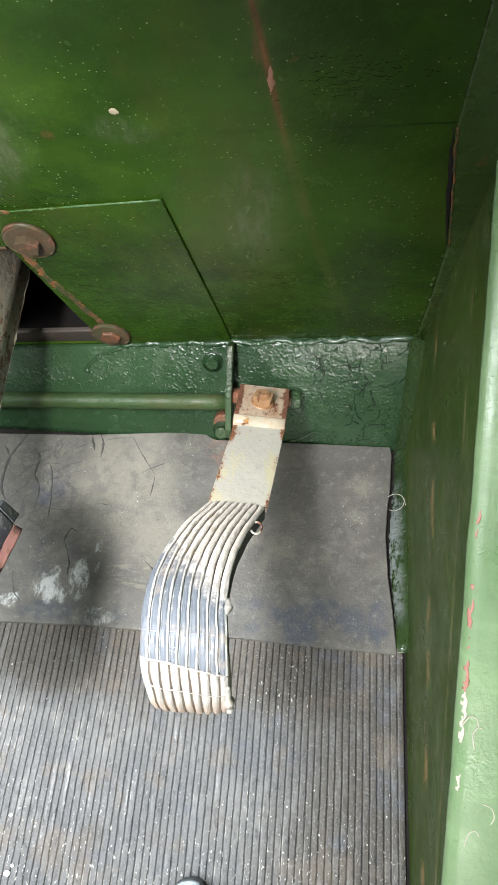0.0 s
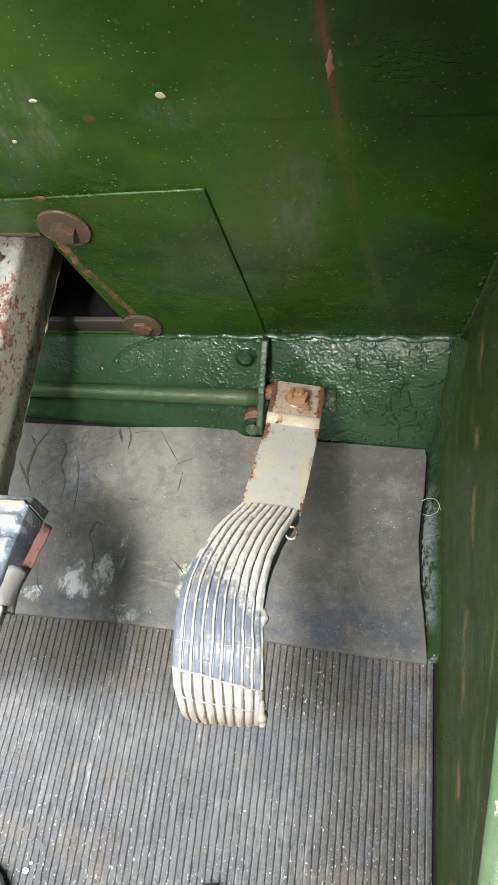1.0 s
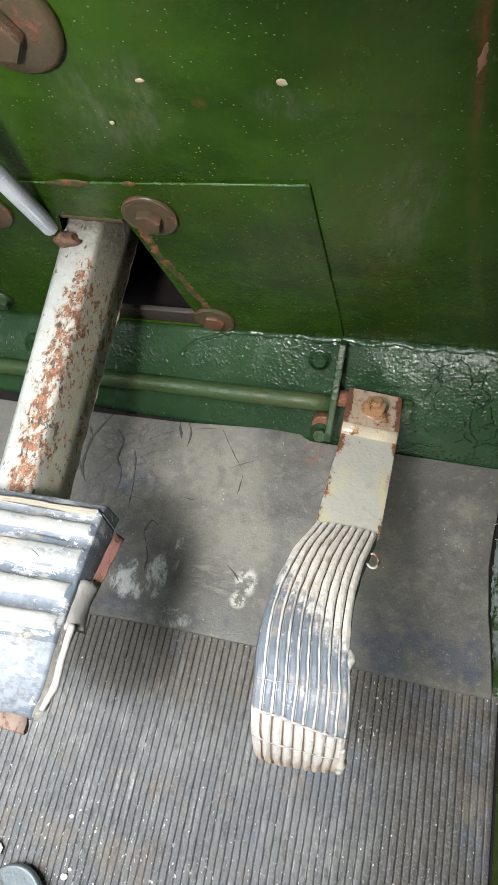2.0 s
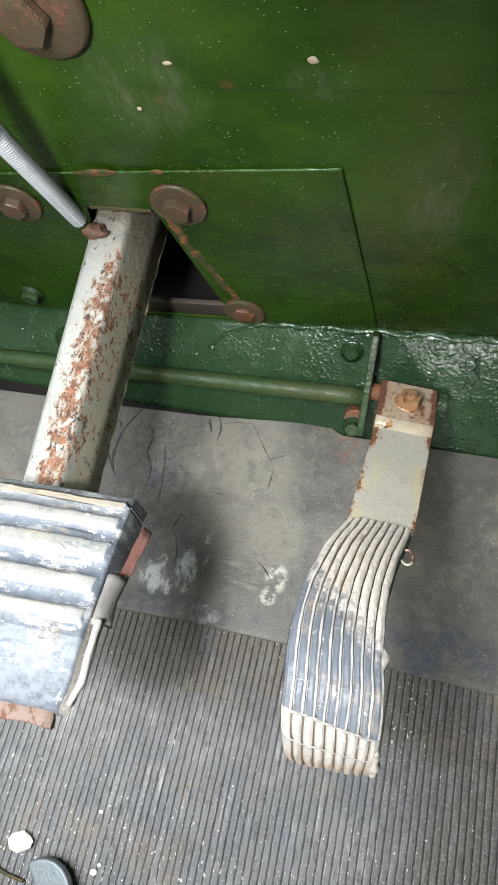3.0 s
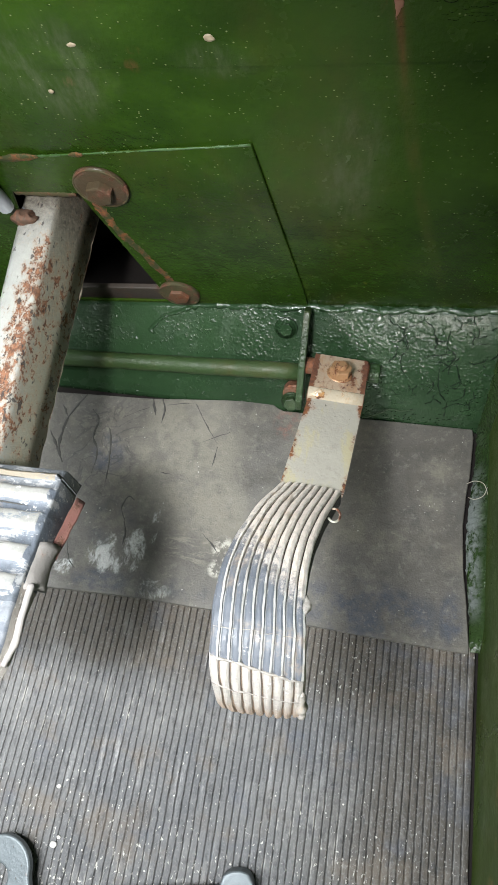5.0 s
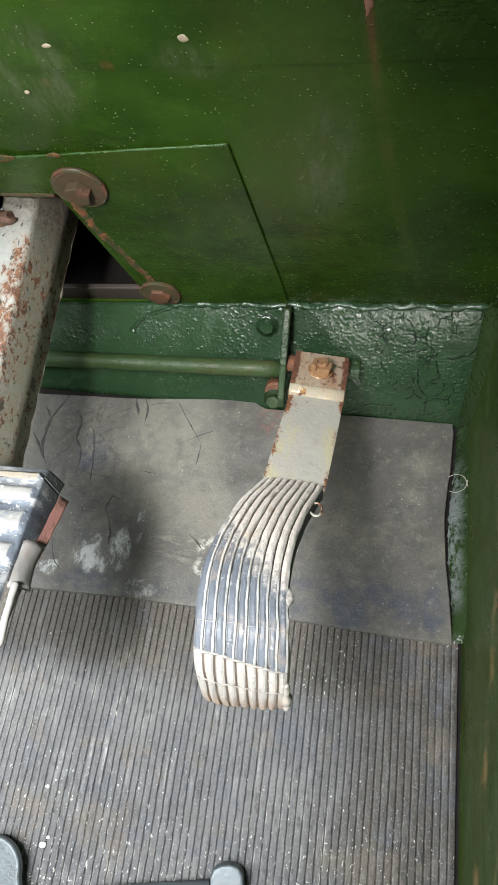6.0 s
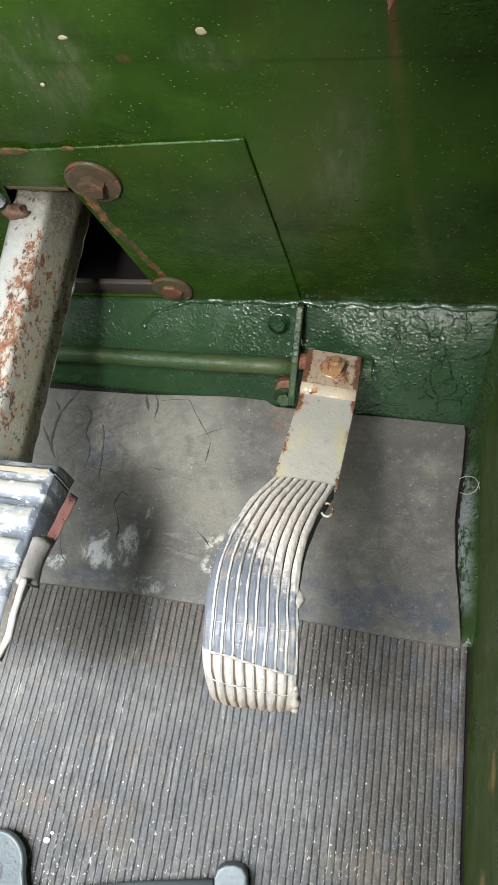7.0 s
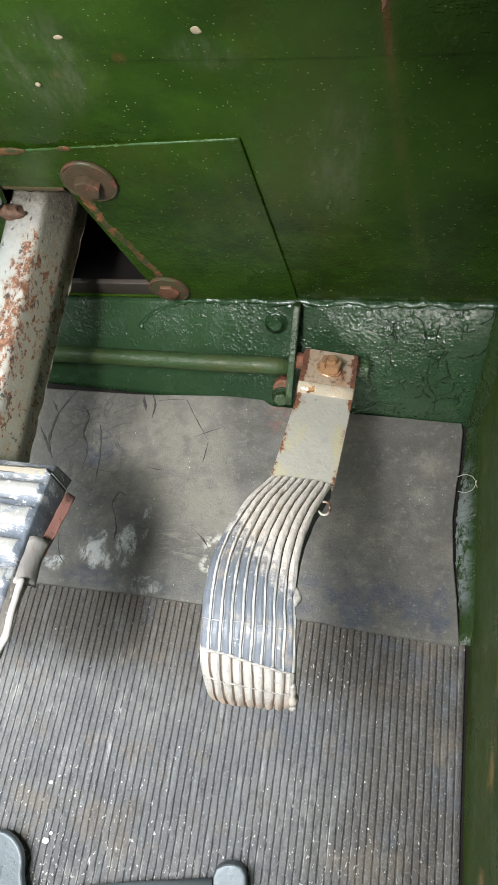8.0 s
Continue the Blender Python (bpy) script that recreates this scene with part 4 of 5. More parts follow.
# corner gusset with a rusty gap
GUS = [(0.1180, 0.52), (0.1225, 0.396), (0.1310, 0.345), (0.1450, 0.282), (0.1485, 0.20), (0.1500, 0.112), (0.30, 0.112), (0.30, 0.52)]
gus = thing("corner_gusset", "dark green corner gusset with rusty edge", "gusset", on_panel(0.15, 0.3))
sub("plate", prism([panel_xy(*p) for p in GUS], PANEL, 0.004, 0.0012, 2), green_side, gus)
pts = [on_panel(0.1225 + 0.0235 * t + 0.0012 * noise.noise(Vector((t * 9, 0, 0))), 0.398 - 0.118 * t, 0.004) for t in np.linspace(0, 1, 30)]
sub("rust_line", tube(pts, 0.0010, 6, 0.6), rust_edge, gus, smooth=True)
# black strip laid on the plate in place of the gap's shade
sub("gap", tube([p + Vector((-0.0026, 0, 0)) for p in pts], lambda t: 0.0018 * math.sin(math.pi * min(max(t, 0.08), 0.92)), 6, 0.3, 0.3, PANEL_N), void, gus, "black strip painting in the gap's shade beside the rusty edge", True)
bm = bmesh.new()
for k in range(14):
    c = on_panel(0.1475 + random.uniform(-0.004, 0.003), 0.275 - 0.012 * k + random.uniform(-0.006, 0.006), 0.001)
    bmesh.ops.create_icosphere(bm, subdivisions=1, radius=random.uniform(0.001, 0.0026), matrix=Matrix.Translation(c) @ Matrix.Diagonal((1, 0.35, 1.3, 1)))
sub("paint_lumps", bm, green_side, gus, smooth=True)

# rust streak and blistered paint
streak = thing("rust_streak", "vertical rust-bleeding crack in the green paint", "rust streak", on_panel(0.005, 0.42))
streak_m = rusty_steel("rust_stain", (0.26, 0.125, 0.085), 0.42, 0.5, scale=70, rustc=(0.17, 0.065, 0.03))
pts = [on_panel(0.0075 + 0.0014 * noise.noise(Vector((q * 6, 1, 1))), 0.436 - 0.020 * q, 0.0012) for q in np.linspace(0, 1, 14)]
sub("blister", tube(pts, lambda t: 0.0024 * math.sin(math.pi * min(max(t, 0.1), 0.9)), 9, 0.9, 0.25, PANEL_N), streak_m, streak, "pale flaking rust blister", True)
bm = bmesh.new()
for k in range(230):
    x, z = random.gauss(0.058, 0.018), random.gauss(0.431, 0.008)
    z += 0.25 * (x - 0.058)
    r = random.uniform(0.0004, 0.0019)
    ball = bmesh.ops.create_icosphere(bm, subdivisions=2, radius=r, matrix=Matrix.Translation(on_panel(x, z, 0.0012)) @ Matrix.Diagonal((random.uniform(1, 2.2), 0.28, random.uniform(0.5, 1.2), 1)))
    for v in ball["verts"]:
        v.co += Vector((noise.noise(v.co * 500), 0, noise.noise(v.co * 480 + Vector((9, 0, 0))))) * r * 0.5
tagged(part("paint_blisters", bm, green_panel, smooth=True), "cluster of lumpy blistered green paint on the bulkhead", "paint blisters", kind="stuff")

for x, z, r, q in ((-0.0934, 0.3998, 0.0034, 0.75), (-0.1773, 0.3915, 0.0030, 0.6), (-0.2043, 0.3555, 0.0018, 0.9)):
    t = thing("paint_spot", "small cream paint splash on the green bulkhead", "paint spot", on_panel(x, z, 0.0014), "paint splashes")
    m = axes(on_panel(x, z, 0.0012), (1, 0, 0), PANEL_N) @ Matrix.Diagonal((1, q, 1, 1))
    bm = lathe([(0, 0), (r, 0), (r * 0.9, 0.0004), (r * 0.5, 0.0007), (0, 0.0008)], m, 14)
    for v in bm.verts:
        v.co += Vector((noise.noise(v.co * 300), 0, noise.noise(v.co * 280 + Vector((4, 0, 0))))) * r * 0.35
    sub("splash", bm, cream_chip, t, smooth=True)

# what shows through the pedal opening
back = thing("engine_bay_back", "near-black steel behind the pedal opening", "engine bay", (-0.26, 0.55, 0.15))
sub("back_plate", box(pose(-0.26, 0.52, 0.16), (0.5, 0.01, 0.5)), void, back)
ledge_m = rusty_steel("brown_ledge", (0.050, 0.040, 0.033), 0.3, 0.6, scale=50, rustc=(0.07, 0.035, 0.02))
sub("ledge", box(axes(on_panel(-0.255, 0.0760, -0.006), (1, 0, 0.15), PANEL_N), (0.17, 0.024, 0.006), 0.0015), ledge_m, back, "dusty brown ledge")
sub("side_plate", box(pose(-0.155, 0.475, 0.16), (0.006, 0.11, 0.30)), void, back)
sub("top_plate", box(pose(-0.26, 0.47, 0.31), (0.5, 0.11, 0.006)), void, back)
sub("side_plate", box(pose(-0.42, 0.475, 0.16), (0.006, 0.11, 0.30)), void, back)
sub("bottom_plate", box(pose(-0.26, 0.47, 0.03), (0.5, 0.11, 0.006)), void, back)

# ---- toe board fittings ----
pipe_paint = green_paint("dull_pipe_paint", (0.034, 0.060, 0.022), (0.020, 0.042, 0.012), 0.50, 0.7, 0.16, 0.2, wrinkle=0.15, stain=0.7, spec=0.3)
pipe = thing("cross_pipe", "green-painted steel pipe running along the toe board", "pipe", on_toe(-0.2, 0.35))
pts = [Vector((x, 0.3562 + 0.0285 * (x + 0.29), 0.0403 + 0.0430 * (x + 0.29))) for x in np.linspace(-0.75, -0.042, 40)]
sub("tube", tube(pts, 0.0090, 20, 0.06), pipe_paint, pipe, smooth=True)
lug = thing("hinge_lug", "upright green steel lug welded to the toe board", "lug", on_toe(-0.039, 0.6))
ml = axes(on_toe(-0.0425, 0.0), (0, 0.067, 0.105), (1, 0, 0))
sub("plate", prism([(0.012, -0.001), (TL * 0.96, -0.001), (TL * 0.96, 0.012), (TL * 0.88, 0.018), (TL * 0.55, 0.030), (0.030, 0.034), (0.014, 0.024)], ml, 0.0068, 0.0016, 2), green_part, lug)
for nm, x, s, out, wr, hr, hh, mm in (("toe_bolt", -0.0600, 0.80, 0.0, 0.0118, 0.0075, 0.003, green_toe), ("toe_bolt", -0.3760, 0.62, 0.0, 0.0150, 0.0090, 0.004, green_toe), ("toe_bolt", -0.0480, 0.16, 0.012, 0.0105, 0.0078, 0.007, green_part)):
    bolt(nm, "green-painted hex bolt on the toe board", on_toe(x, s, out), TOE_N, wr, hr, hh, mm, mm)
m = axes(on_toe(-0.0465, 0.22, -0.001), (1, 0, 0), TOE_N)
bush = thing("lug_bush", "rusty red bush behind the toe board bolt", "bush", on_toe(-0.0465, 0.22))
sub("ring", lathe([(0.0035, 0), (0.0115, 0), (0.0115, 0.012), (0.0095, 0.0135), (0.0035, 0.0135)], m, 24), rust_bolt, bush, smooth=False)


# ---- accelerator pedal ----
def sweep(path, cross, section, close=True, cap=True, uv=False, wob=False):
    """Carries a section of (across, up) along a path; up is square to the path and to cross."""
    bm = bmesh.new()
    lay = bm.loops.layers.uv.new("UVMap") if uv else None
    rings, vs = [], {}
    c = Vector(cross).normalized()
    for i, p in enumerate(path):
        d = (path[min(i + 1, len(path) - 1)] - path[max(i - 1, 0)]).normalized()
        up = c.cross(d).normalized()
        sec = section(i / (len(path) - 1)) if callable(section) else section
        ring = [bm.verts.new(p + c * (a + (0.0005 * noise.noise(p * 60 + c * a * 200) if wob else 0)) - up * (b + (0.0006 * noise.noise(p * 150 + c * a * 400) if wob and b > 0 else 0))) for a, b in sec]
        for k, v in enumerate(ring):
            vs[v] = (0.5 + sec[k][0] / 0.051, i / (len(path) - 1))
        rings.append(ring)
    for a, b in zip(rings, rings[1:]):
        m = len(a)
        for k in range(m if close else m - 1):
            bm.faces.new((a[k], a[(k + 1) % m], b[(k + 1) % m], b[k]))
    if cap:
        bm.faces.new(rings[0]), bm.faces.new(rings[-1])
    if uv:
        for f in bm.faces:
            for l in f.loops:
                l[lay].uv = vs[l.vert]
    return bm


ACROSS = Vector((1, 0.04, -0.17)).normalized()
rust_weld = rusty_steel("rusty_weld", (0.19, 0.17, 0.13), 0.46, 0.40, scale=160, rustc=(0.15, 0.075, 0.03))
# pale gold base paints in the highlight on the plate's bend
lip_highlight = rusty_steel("worn_highlit_lip", (0.60, 0.52, 0.40), 0.36, 0.22, 0.35, scale=90, rustc=(0.36, 0.19, 0.07))
acc = thing("accelerator_pedal", "accelerator pedal with chalky ribbed rubber on a rusty painted arm", "pedal", (0.0, 0.342, 0.094))
line = curve([(-0.0105, 0.203, 0.1590), (-0.0200, 0.168, 0.198), (-0.0262, 0.138, 0.228), (-0.0285, 0.112, 0.249), (-0.0285, 0.090, 0.2600), (-0.0270, 0.070, 0.2620), (-0.0255, 0.054, 0.2520), (-0.0240, 0.043, 0.2370), (-0.0232, 0.0365, 0.222), (-0.0230, 0.0360, 0.2135)], 8)


def rib_section(t):
    """Nine flat ribs with narrow grooves; the pad swells in the middle, its far corner is worn round."""
    left = float(np.interp(t, (0, 0.08, 0.3, 0.5, 0.7, 0.85, 1), (0.0262, 0.0290, 0.0280, 0.0258, 0.0262, 0.0252, 0.0215)))
    right = float(np.interp(t, (0, 0.1, 0.3, 0.5, 0.7, 0.85, 1), (0.0236, 0.0232, 0.0258, 0.0292, 0.0288, 0.0272, 0.0255)))
    ribs, sec = 9, []
    w = (left + right) / ribs
    drop = 0.0022 * max(0.0, (t - 0.93) / 0.07) ** 2

    def bow(a):
        return -0.0030 * abs(2 * (a + left) / (left + right) - 1) ** 4 - drop

    for k in range(ribs):
        x0 = -left + w * k
        for q, h in ((0.06, 0.0003), (0.17, 0.0018), (0.46, 0.0023), (0.66, 0.0022), (0.86, 0.0018), (0.94, 0.0003)):
            jig = 0.05 * noise.noise(Vector((k * 7.7 + q * 3, t * 26, 3))) if 0.1 < q < 0.9 else 0
            sec.append((x0 + w * (q + jig), h + bow(x0 + w * q)))
    return [(-left, -0.010), (-left, bow(-left))] + sec + [(right, bow(right)), (right + 0.0012, -0.011)]


SEC = rib_section(0.5)
bm = sweep(line, ACROSS, rib_section, uv=True, wob=True)
bm.faces.ensure_lookup_table()
for i, f in enumerate(bm.faces):
    k = i % len(SEC)
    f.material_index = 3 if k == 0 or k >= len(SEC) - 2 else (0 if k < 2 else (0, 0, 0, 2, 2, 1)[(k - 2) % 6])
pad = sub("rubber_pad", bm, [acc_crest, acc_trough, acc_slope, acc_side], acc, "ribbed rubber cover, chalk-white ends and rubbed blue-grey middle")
# torn lip and wire loop
UPS = []
for i in range(len(line)):
    dd = (line[min(i + 1, len(line) - 1)] - line[max(i - 1, 0)]).normalized()
    UPS.append(-ACROSS.cross(dd).normalized())


def band(v0, v1, r, label=""):
    """A chalky line across the rubber, from V = v0 at one side to v1 at the other."""
    pts = []
    for k in range(25):
        a = k / 24
        q = (v0 + (v1 - v0) * a ** 1.5 + 0.006 * noise.noise(Vector((a * 9, v0 * 40, 0)))) * (len(line) - 1)
        i, fr = int(q), q - int(q)
        i = min(i, len(line) - 2)
        p, up = line[i].lerp(line[i + 1], fr), UPS[i].lerp(UPS[i + 1], fr)
        pts.append(p + ACROSS * (-0.0254 + 0.0540 * a) + up * (0.0021 - 0.0028 * abs(2 * a - 1) ** 4))
    sub("chalk_line", tube(pts, lambda t: r * (1 + 0.5 * noise.noise(Vector((t * 14, v0, 2)))), 6, 0.7), acc_edge, pad, label, True)


band(0.612, 0.667, 0.0008, "raised chalky line across the rubber")
band(0.515, 0.522, 0.0002)
band(0.73, 0.77, 0.0004)
lip = [line[k] + ACROSS * 0.0270 - UPS[k] * 0.002 for k in range(len(line))]
sub("torn_edge", tube(lip[-21:-6], lambda t: 0.0014 + 0.0016 * math.sin(3.1 * t) + 0.0014 * noise.noise(Vector((t * 6, 8, 1))), 12, 0.9), acc_edge, pad, "frayed chalky edge", True)
sub("torn_edge", tube(lip[27:33], lambda t: 0.0028 * math.sin(math.pi * min(max(t, 0.1), 0.9)), 7, 0.9), acc_edge, pad, smooth=True)
c = Vector((0.0088, 0.174, 0.187))
pts = [c + Vector((0.0042 * math.cos(a), 0.0062 * math.sin(a), -0.004 * math.sin(a))) for a in np.linspace(-2.6, 2.0, 18)]
sub("wire_loop", tube(pts, 0.0009, 7), grey_arm, acc, "thin wire loop at the edge of the rubber", True)
# steel arm below the rubber and up to the hinge
arm_line = curve([(-0.0005, 0.3600, 0.0800), (-0.0014, 0.312, 0.1000), (-0.0060, 0.255, 0.1290), (-0.0105, 0.203, 0.1550)], 8)
under = [p - Vector((0, 0.30, 0.95)) * 0.006 for p in line[:-18]]
sub("arm", bevel(sweep(arm_line, ACROSS, [(-0.0255, 0), (-0.012, 0.0003), (0.012, 0.0003), (0.0255, 0), (0.0255, -0.0055), (-0.0255, -0.0055)], uv=True), 0.0010, 1), beige_arm, acc, "beige painted flat arm with rusty edges")
sub("backing", sweep(under, ACROSS, [(-0.022, 0), (0.022, 0), (0.022, -0.004), (-0.022, -0.004)]), rust_hinge, acc)
hl = curve([(-0.0004, 0.3660, 0.0835), (-0.0009, 0.338, 0.0960), (-0.0014, 0.3220, 0.1030), (-0.0017, 0.3150, 0.1046), (-0.0019, 0.3095, 0.1030), (-0.0020, 0.3062, 0.0985)], 5)
hinge = sub("hinge_plate", bevel(sweep(hl, ACROSS, [(-0.0262, 0), (-0.012, 0.0002), (0.012, 0.0002), (0.0262, 0), (0.0262, -0.005), (-0.0262, -0.005)], uv=True), 0.0012, 1), rust_hinge, acc, "rusty clamp plate")
bend = curve([p + Vector((0, -0.0003, 0.0007)) for p in hl[12:]], 2)
sub("bent_lip", sweep(bend, ACROSS, [(-0.0262, -0.0015), (-0.0255, 0.0004), (-0.008, 0.0002), (0.010, 0.0004), (0.0255, 0.0003), (0.0262, -0.0015)], uv=True, wob=True), lip_highlight, hinge, "worn bend of the plate, its golden highlight painted in", True)
pts = [hl[-1] + Vector((0, -0.0012, 0.0016)) + ACROSS * a for a in np.linspace(-0.0225, 0.0240, 40)]
sub("rust_crust", tube(pts, lambda t: 0.0012 + 0.0012 * noise.noise(Vector((t * 22, 3, 3))), 8, 1.2), rust_weld, hinge, "crumbly rusty edge under the bend", True)
hn = (Vector((0, 0.35, 1)) - Vector((1, 0, 0)) * -0.12).normalized()
mh = axes((-0.0008, 0.3405, 0.0955), (1, 0.3, 0), hn)
sub("flange", lathe([(0, 0), (0.0124, 0), (0.0122, 0.0010), (0.0108, 0.0016), (0, 0.0016)], mh, 28), gold_bolt, hinge, smooth=True)
sub("bolt", hexagon(mh, 0.0108, 0.0095, 0.0014), gold_bolt, hinge, "yellowed rusty hex bolt")
sub("bolt_tip", lathe([(0.0055, 0.009), (0.0055, 0.0125), (0.0045, 0.0132), (0, 0.0132)], mh, 16), gold_bolt, hinge)
pin_m = axes((-0.036, 0.3655, 0.0620), (0, 1, 0), (1, 0, -0.02))
pin = sub("pin", lathe([(0, 0), (0.0085, 0), (0.0085, 0.066), (0, 0.066)], pin_m, 20), rust_bolt, acc)
sub("nut", hexagon(pin_m @ Matrix.Translation((0, 0, 0.063)), 0.0110, 0.011, 0.0018), green_part, pin, "green-painted nut")
sub("hub", lathe([(0.0, 0.010), (0.0115, 0.010), (0.0115, 0.060), (0, 0.060)], pin_m, 20), rust_bolt, acc)

# ---- brake pedal ----
clip_m = rusty_steel("pinkish_grey_rubber", (0.27, 0.255, 0.245), 0.14, 0.6, scale=70, rustc=(0.26, 0.16, 0.12))
lip_m = rusty_steel("pink_rust_lip", (0.15, 0.105, 0.085), 0.42, 0.7, scale=190, rustc=(0.085, 0.038, 0.024))
rust_lump = rusty_steel("brown_rust_lump", (0.075, 0.042, 0.026), 0.5, 0.7, scale=120, rustc=(0.17, 0.075, 0.04))
brake = thing("brake_pedal", "brake pedal with chalky ribbed pad on chipped grey arm", "pedal", (-0.28, 0.398, 0.2))
A0, A1 = Vector((-0.2748, 0.470, 0.2247)), Vector((-0.2554, 0.163, 0.2032))
wd = Vector((0.993, 0.070, 0.092))
path = [A0.lerp(A1, t) for t in np.linspace(0, 1, 40)]


def arm_section(t):
    h, dp = 0.0195 - 0.002 * t, 0.064 - 0.014 * t
    return [(-h + 0.004, 0), (h - 0.0105, 0), (h - 0.0075, -0.0007), (h - 0.0056, -0.0026), (h - 0.0048, -0.0070), (h - 0.0012, -dp * 0.6), (h + 0.0015 + 0.0015 * noise.noise(Vector((t * 22, 0, 3))), -dp), (-h, -dp), (-h - 0.001, -0.006), (-h, -0.0018)]


arm_path_up = wd.normalized().cross((A1 - A0).normalized()).normalized()
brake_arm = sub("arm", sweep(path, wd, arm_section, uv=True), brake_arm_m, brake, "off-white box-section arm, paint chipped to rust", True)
pts = []
for i, p in enumerate(path):
    a, q = arm_section(i / 39)[6]
    pts.append(p + wd.normalized() * a - arm_path_up * q)
sub("weld", tube(pts, lambda t: 0.00008 + 0.0024 * max(0.0, noise.noise(Vector((t * 90, 6, 0))) - 0.1), 8, 1.6), rust_weld, brake_arm, "ragged rusty weld along the arm", True)
pn = Vector((0.02, 0.30, 0.95)).normalized()
pm = axes((-0.2135, 0.0985, 0.2705), (1, 0.045, -0.03), pn)      # x across, y up the pad
PW, PH = 0.050, 0.067


def pad_y(v):
    """The pad's bow: how far its face drops towards the lower end."""
    return -0.012 * max(0.0, (0.35 - v) / 0.35) ** 2 - 0.004 * max(0.0, (v - 0.85) / 0.15) ** 2


RIBS = ((0.945, 0.900), (0.850, 0.775), (0.712, 0.610), (0.538, 0.450), (0.385, 0.312))


PT = 0.0472      # half width of the pad's face; it is a thick block of rubber


def brake_pad():
    bm = bmesh.new()
    lay = bm.loops.layers.uv.new("UVMap")
    prof = [(0.0, -0.012), (0.0, -0.003), (0.012, -0.0010), (0.03, 0.0002), (0.06, 0.0008), (0.10, 0.0009), (0.14, 0.0010), (0.18, 0.0010), (0.22, 0.0010), (0.265, 0.0)]
    for a, b in reversed(RIBS):
        h = a - b
        prof += [(b, 0.0), (b + 0.006, 0.0016), (b + 0.016, 0.0026), (b + 0.35 * h, 0.0030), (b + 0.65 * h, 0.0030), (a - 0.016, 0.0026), (a - 0.006, 0.0016), (a, 0.0)]
    prof += [(0.972, 0.0), (0.988, -0.0010), (1.0, -0.003), (1.035, -0.026)]
    xs = [-1, -0.97] + [-0.90 + 0.06 * k for k in range(30)] + [0.89, 0.925, 0.955, 0.980, 1]
    rows = []
    for v, h in prof:
        row = []
        for x in xs:
            ridge = h if h < 0.0012 or -0.95 < x < 0.93 else 0.0003
            if 0.88 < x < 0.96:
                x += 0.016 * noise.noise(Vector((v * 24, 5, 2)))
            edge = -0.0022 if abs(x) == 1 else (-0.0006 if abs(x) > 0.96 else 0)
            wv = 0.010 * noise.noise(Vector((x * 2.6, v * 9, 1))) + 0.005 * noise.noise(Vector((x * 9, v * 30, 4))) if 0.05 < v < 0.97 else 0
            p = Vector((x * PT * (1 - 0.10 * max(0.0, (0.13 - v) / 0.13) ** 2) + 0.0035 * max(0, 0.4 - v) * (1 if x > 0 else 0), (v + wv * 0.6 - 0.5) * 2 * PH, ridge + edge + pad_y(v) + 0.0007 * noise.noise(Vector((x * 6, v * 20, 0)))))
            row.append((bm.verts.new(pm @ p), (x * 0.5 + 0.5, v)))
        rows.append(row)
    for i, (a, b) in enumerate(zip(rows, rows[1:])):
        for k in range(len(xs) - 1):
            f = bm.faces.new((a[k][0], a[k + 1][0], b[k + 1][0], b[k][0]))
            f.material_index = 0 if (prof[i][1] > 0.0012 or prof[i + 1][1] > 0.0012) and 0 < k and xs[k + 1] < 0.93 else (2 if prof[i + 1][0] < 0.28 else 1)
            for l, q in zip(f.loops, (a[k], a[k + 1], b[k + 1], b[k])):
                l[lay].uv = q[1]
    inv = pm.inverted()
    for side, way in ((0, -1), (-1, 1)):
        top, low = [r[side] for r in rows[1:-1]], []
        for w, q in top:
            p = inv @ w.co
            deep = 0.012 + 0.013 * min(1, max(0, (q[1] - 0.15) / 0.35))
            low.append((bm.verts.new(pm @ Vector((p.x + way * 0.0030 + 0.0008 * noise.noise(Vector((q[1] * 30, 2, 0))), p.y + 0.005 * q[1], pad_y(q[1]) - deep))), q))
        for i in range(len(low) - 1):
            f = bm.faces.new((top[i][0], top[i + 1][0], low[i + 1][0], low[i][0]))
            f.material_index = 3 if top[i][1][1] < 0.34 else 1
            for l, q in zip(f.loops, (top[i], top[i + 1], low[i + 1], low[i])):
                l[lay].uv = q[1]
        bm.faces.new((rows[-2][side][0], low[-1][0], rows[-1][side][0])).material_index = 1
    for e in bm.edges:
        if len(e.link_faces) == 2 and e.calc_face_angle(0) > 0.30:
            e.smooth = False
    return bm


red_clip_m = rusty_steel("dull_red_clip", (0.13, 0.055, 0.045), 0.45, 0.7, scale=130, rustc=(0.09, 0.045, 0.03))
brake_crest = pedal_rubber("chalky_brake_rib", (0.175, 0.182, 0.186), (0.205, 0.205, 0.196), (0.18, 0.155, 0.115), 0.3, 0.86, 0.5, 0.75, peel=0.12, end=1.06)
brake_trough = pedal_rubber("brake_rubber", (0.085, 0.10, 0.12), (0.095, 0.11, 0.135), (0.12, 0.13, 0.145), 0.3, 0.85, 0.7, 0.7, peel=0.55, under=(0.27, 0.275, 0.28))
brake_foot = pedal_rubber("rubbed_brake_rubber", (0.125, 0.138, 0.160), (0.145, 0.158, 0.178), (0.125, 0.14, 0.16), 0.12, 0.7, 0.8, 0.75, peel=0.6, under=(0.075, 0.088, 0.11))
brake_rubber = sub("rubber_pad", brake_pad(), [brake_crest, brake_trough, brake_foot, acc_edge], brake, "ribbed rubber pad, chalk-white ribs over grey-blue rubber", True)


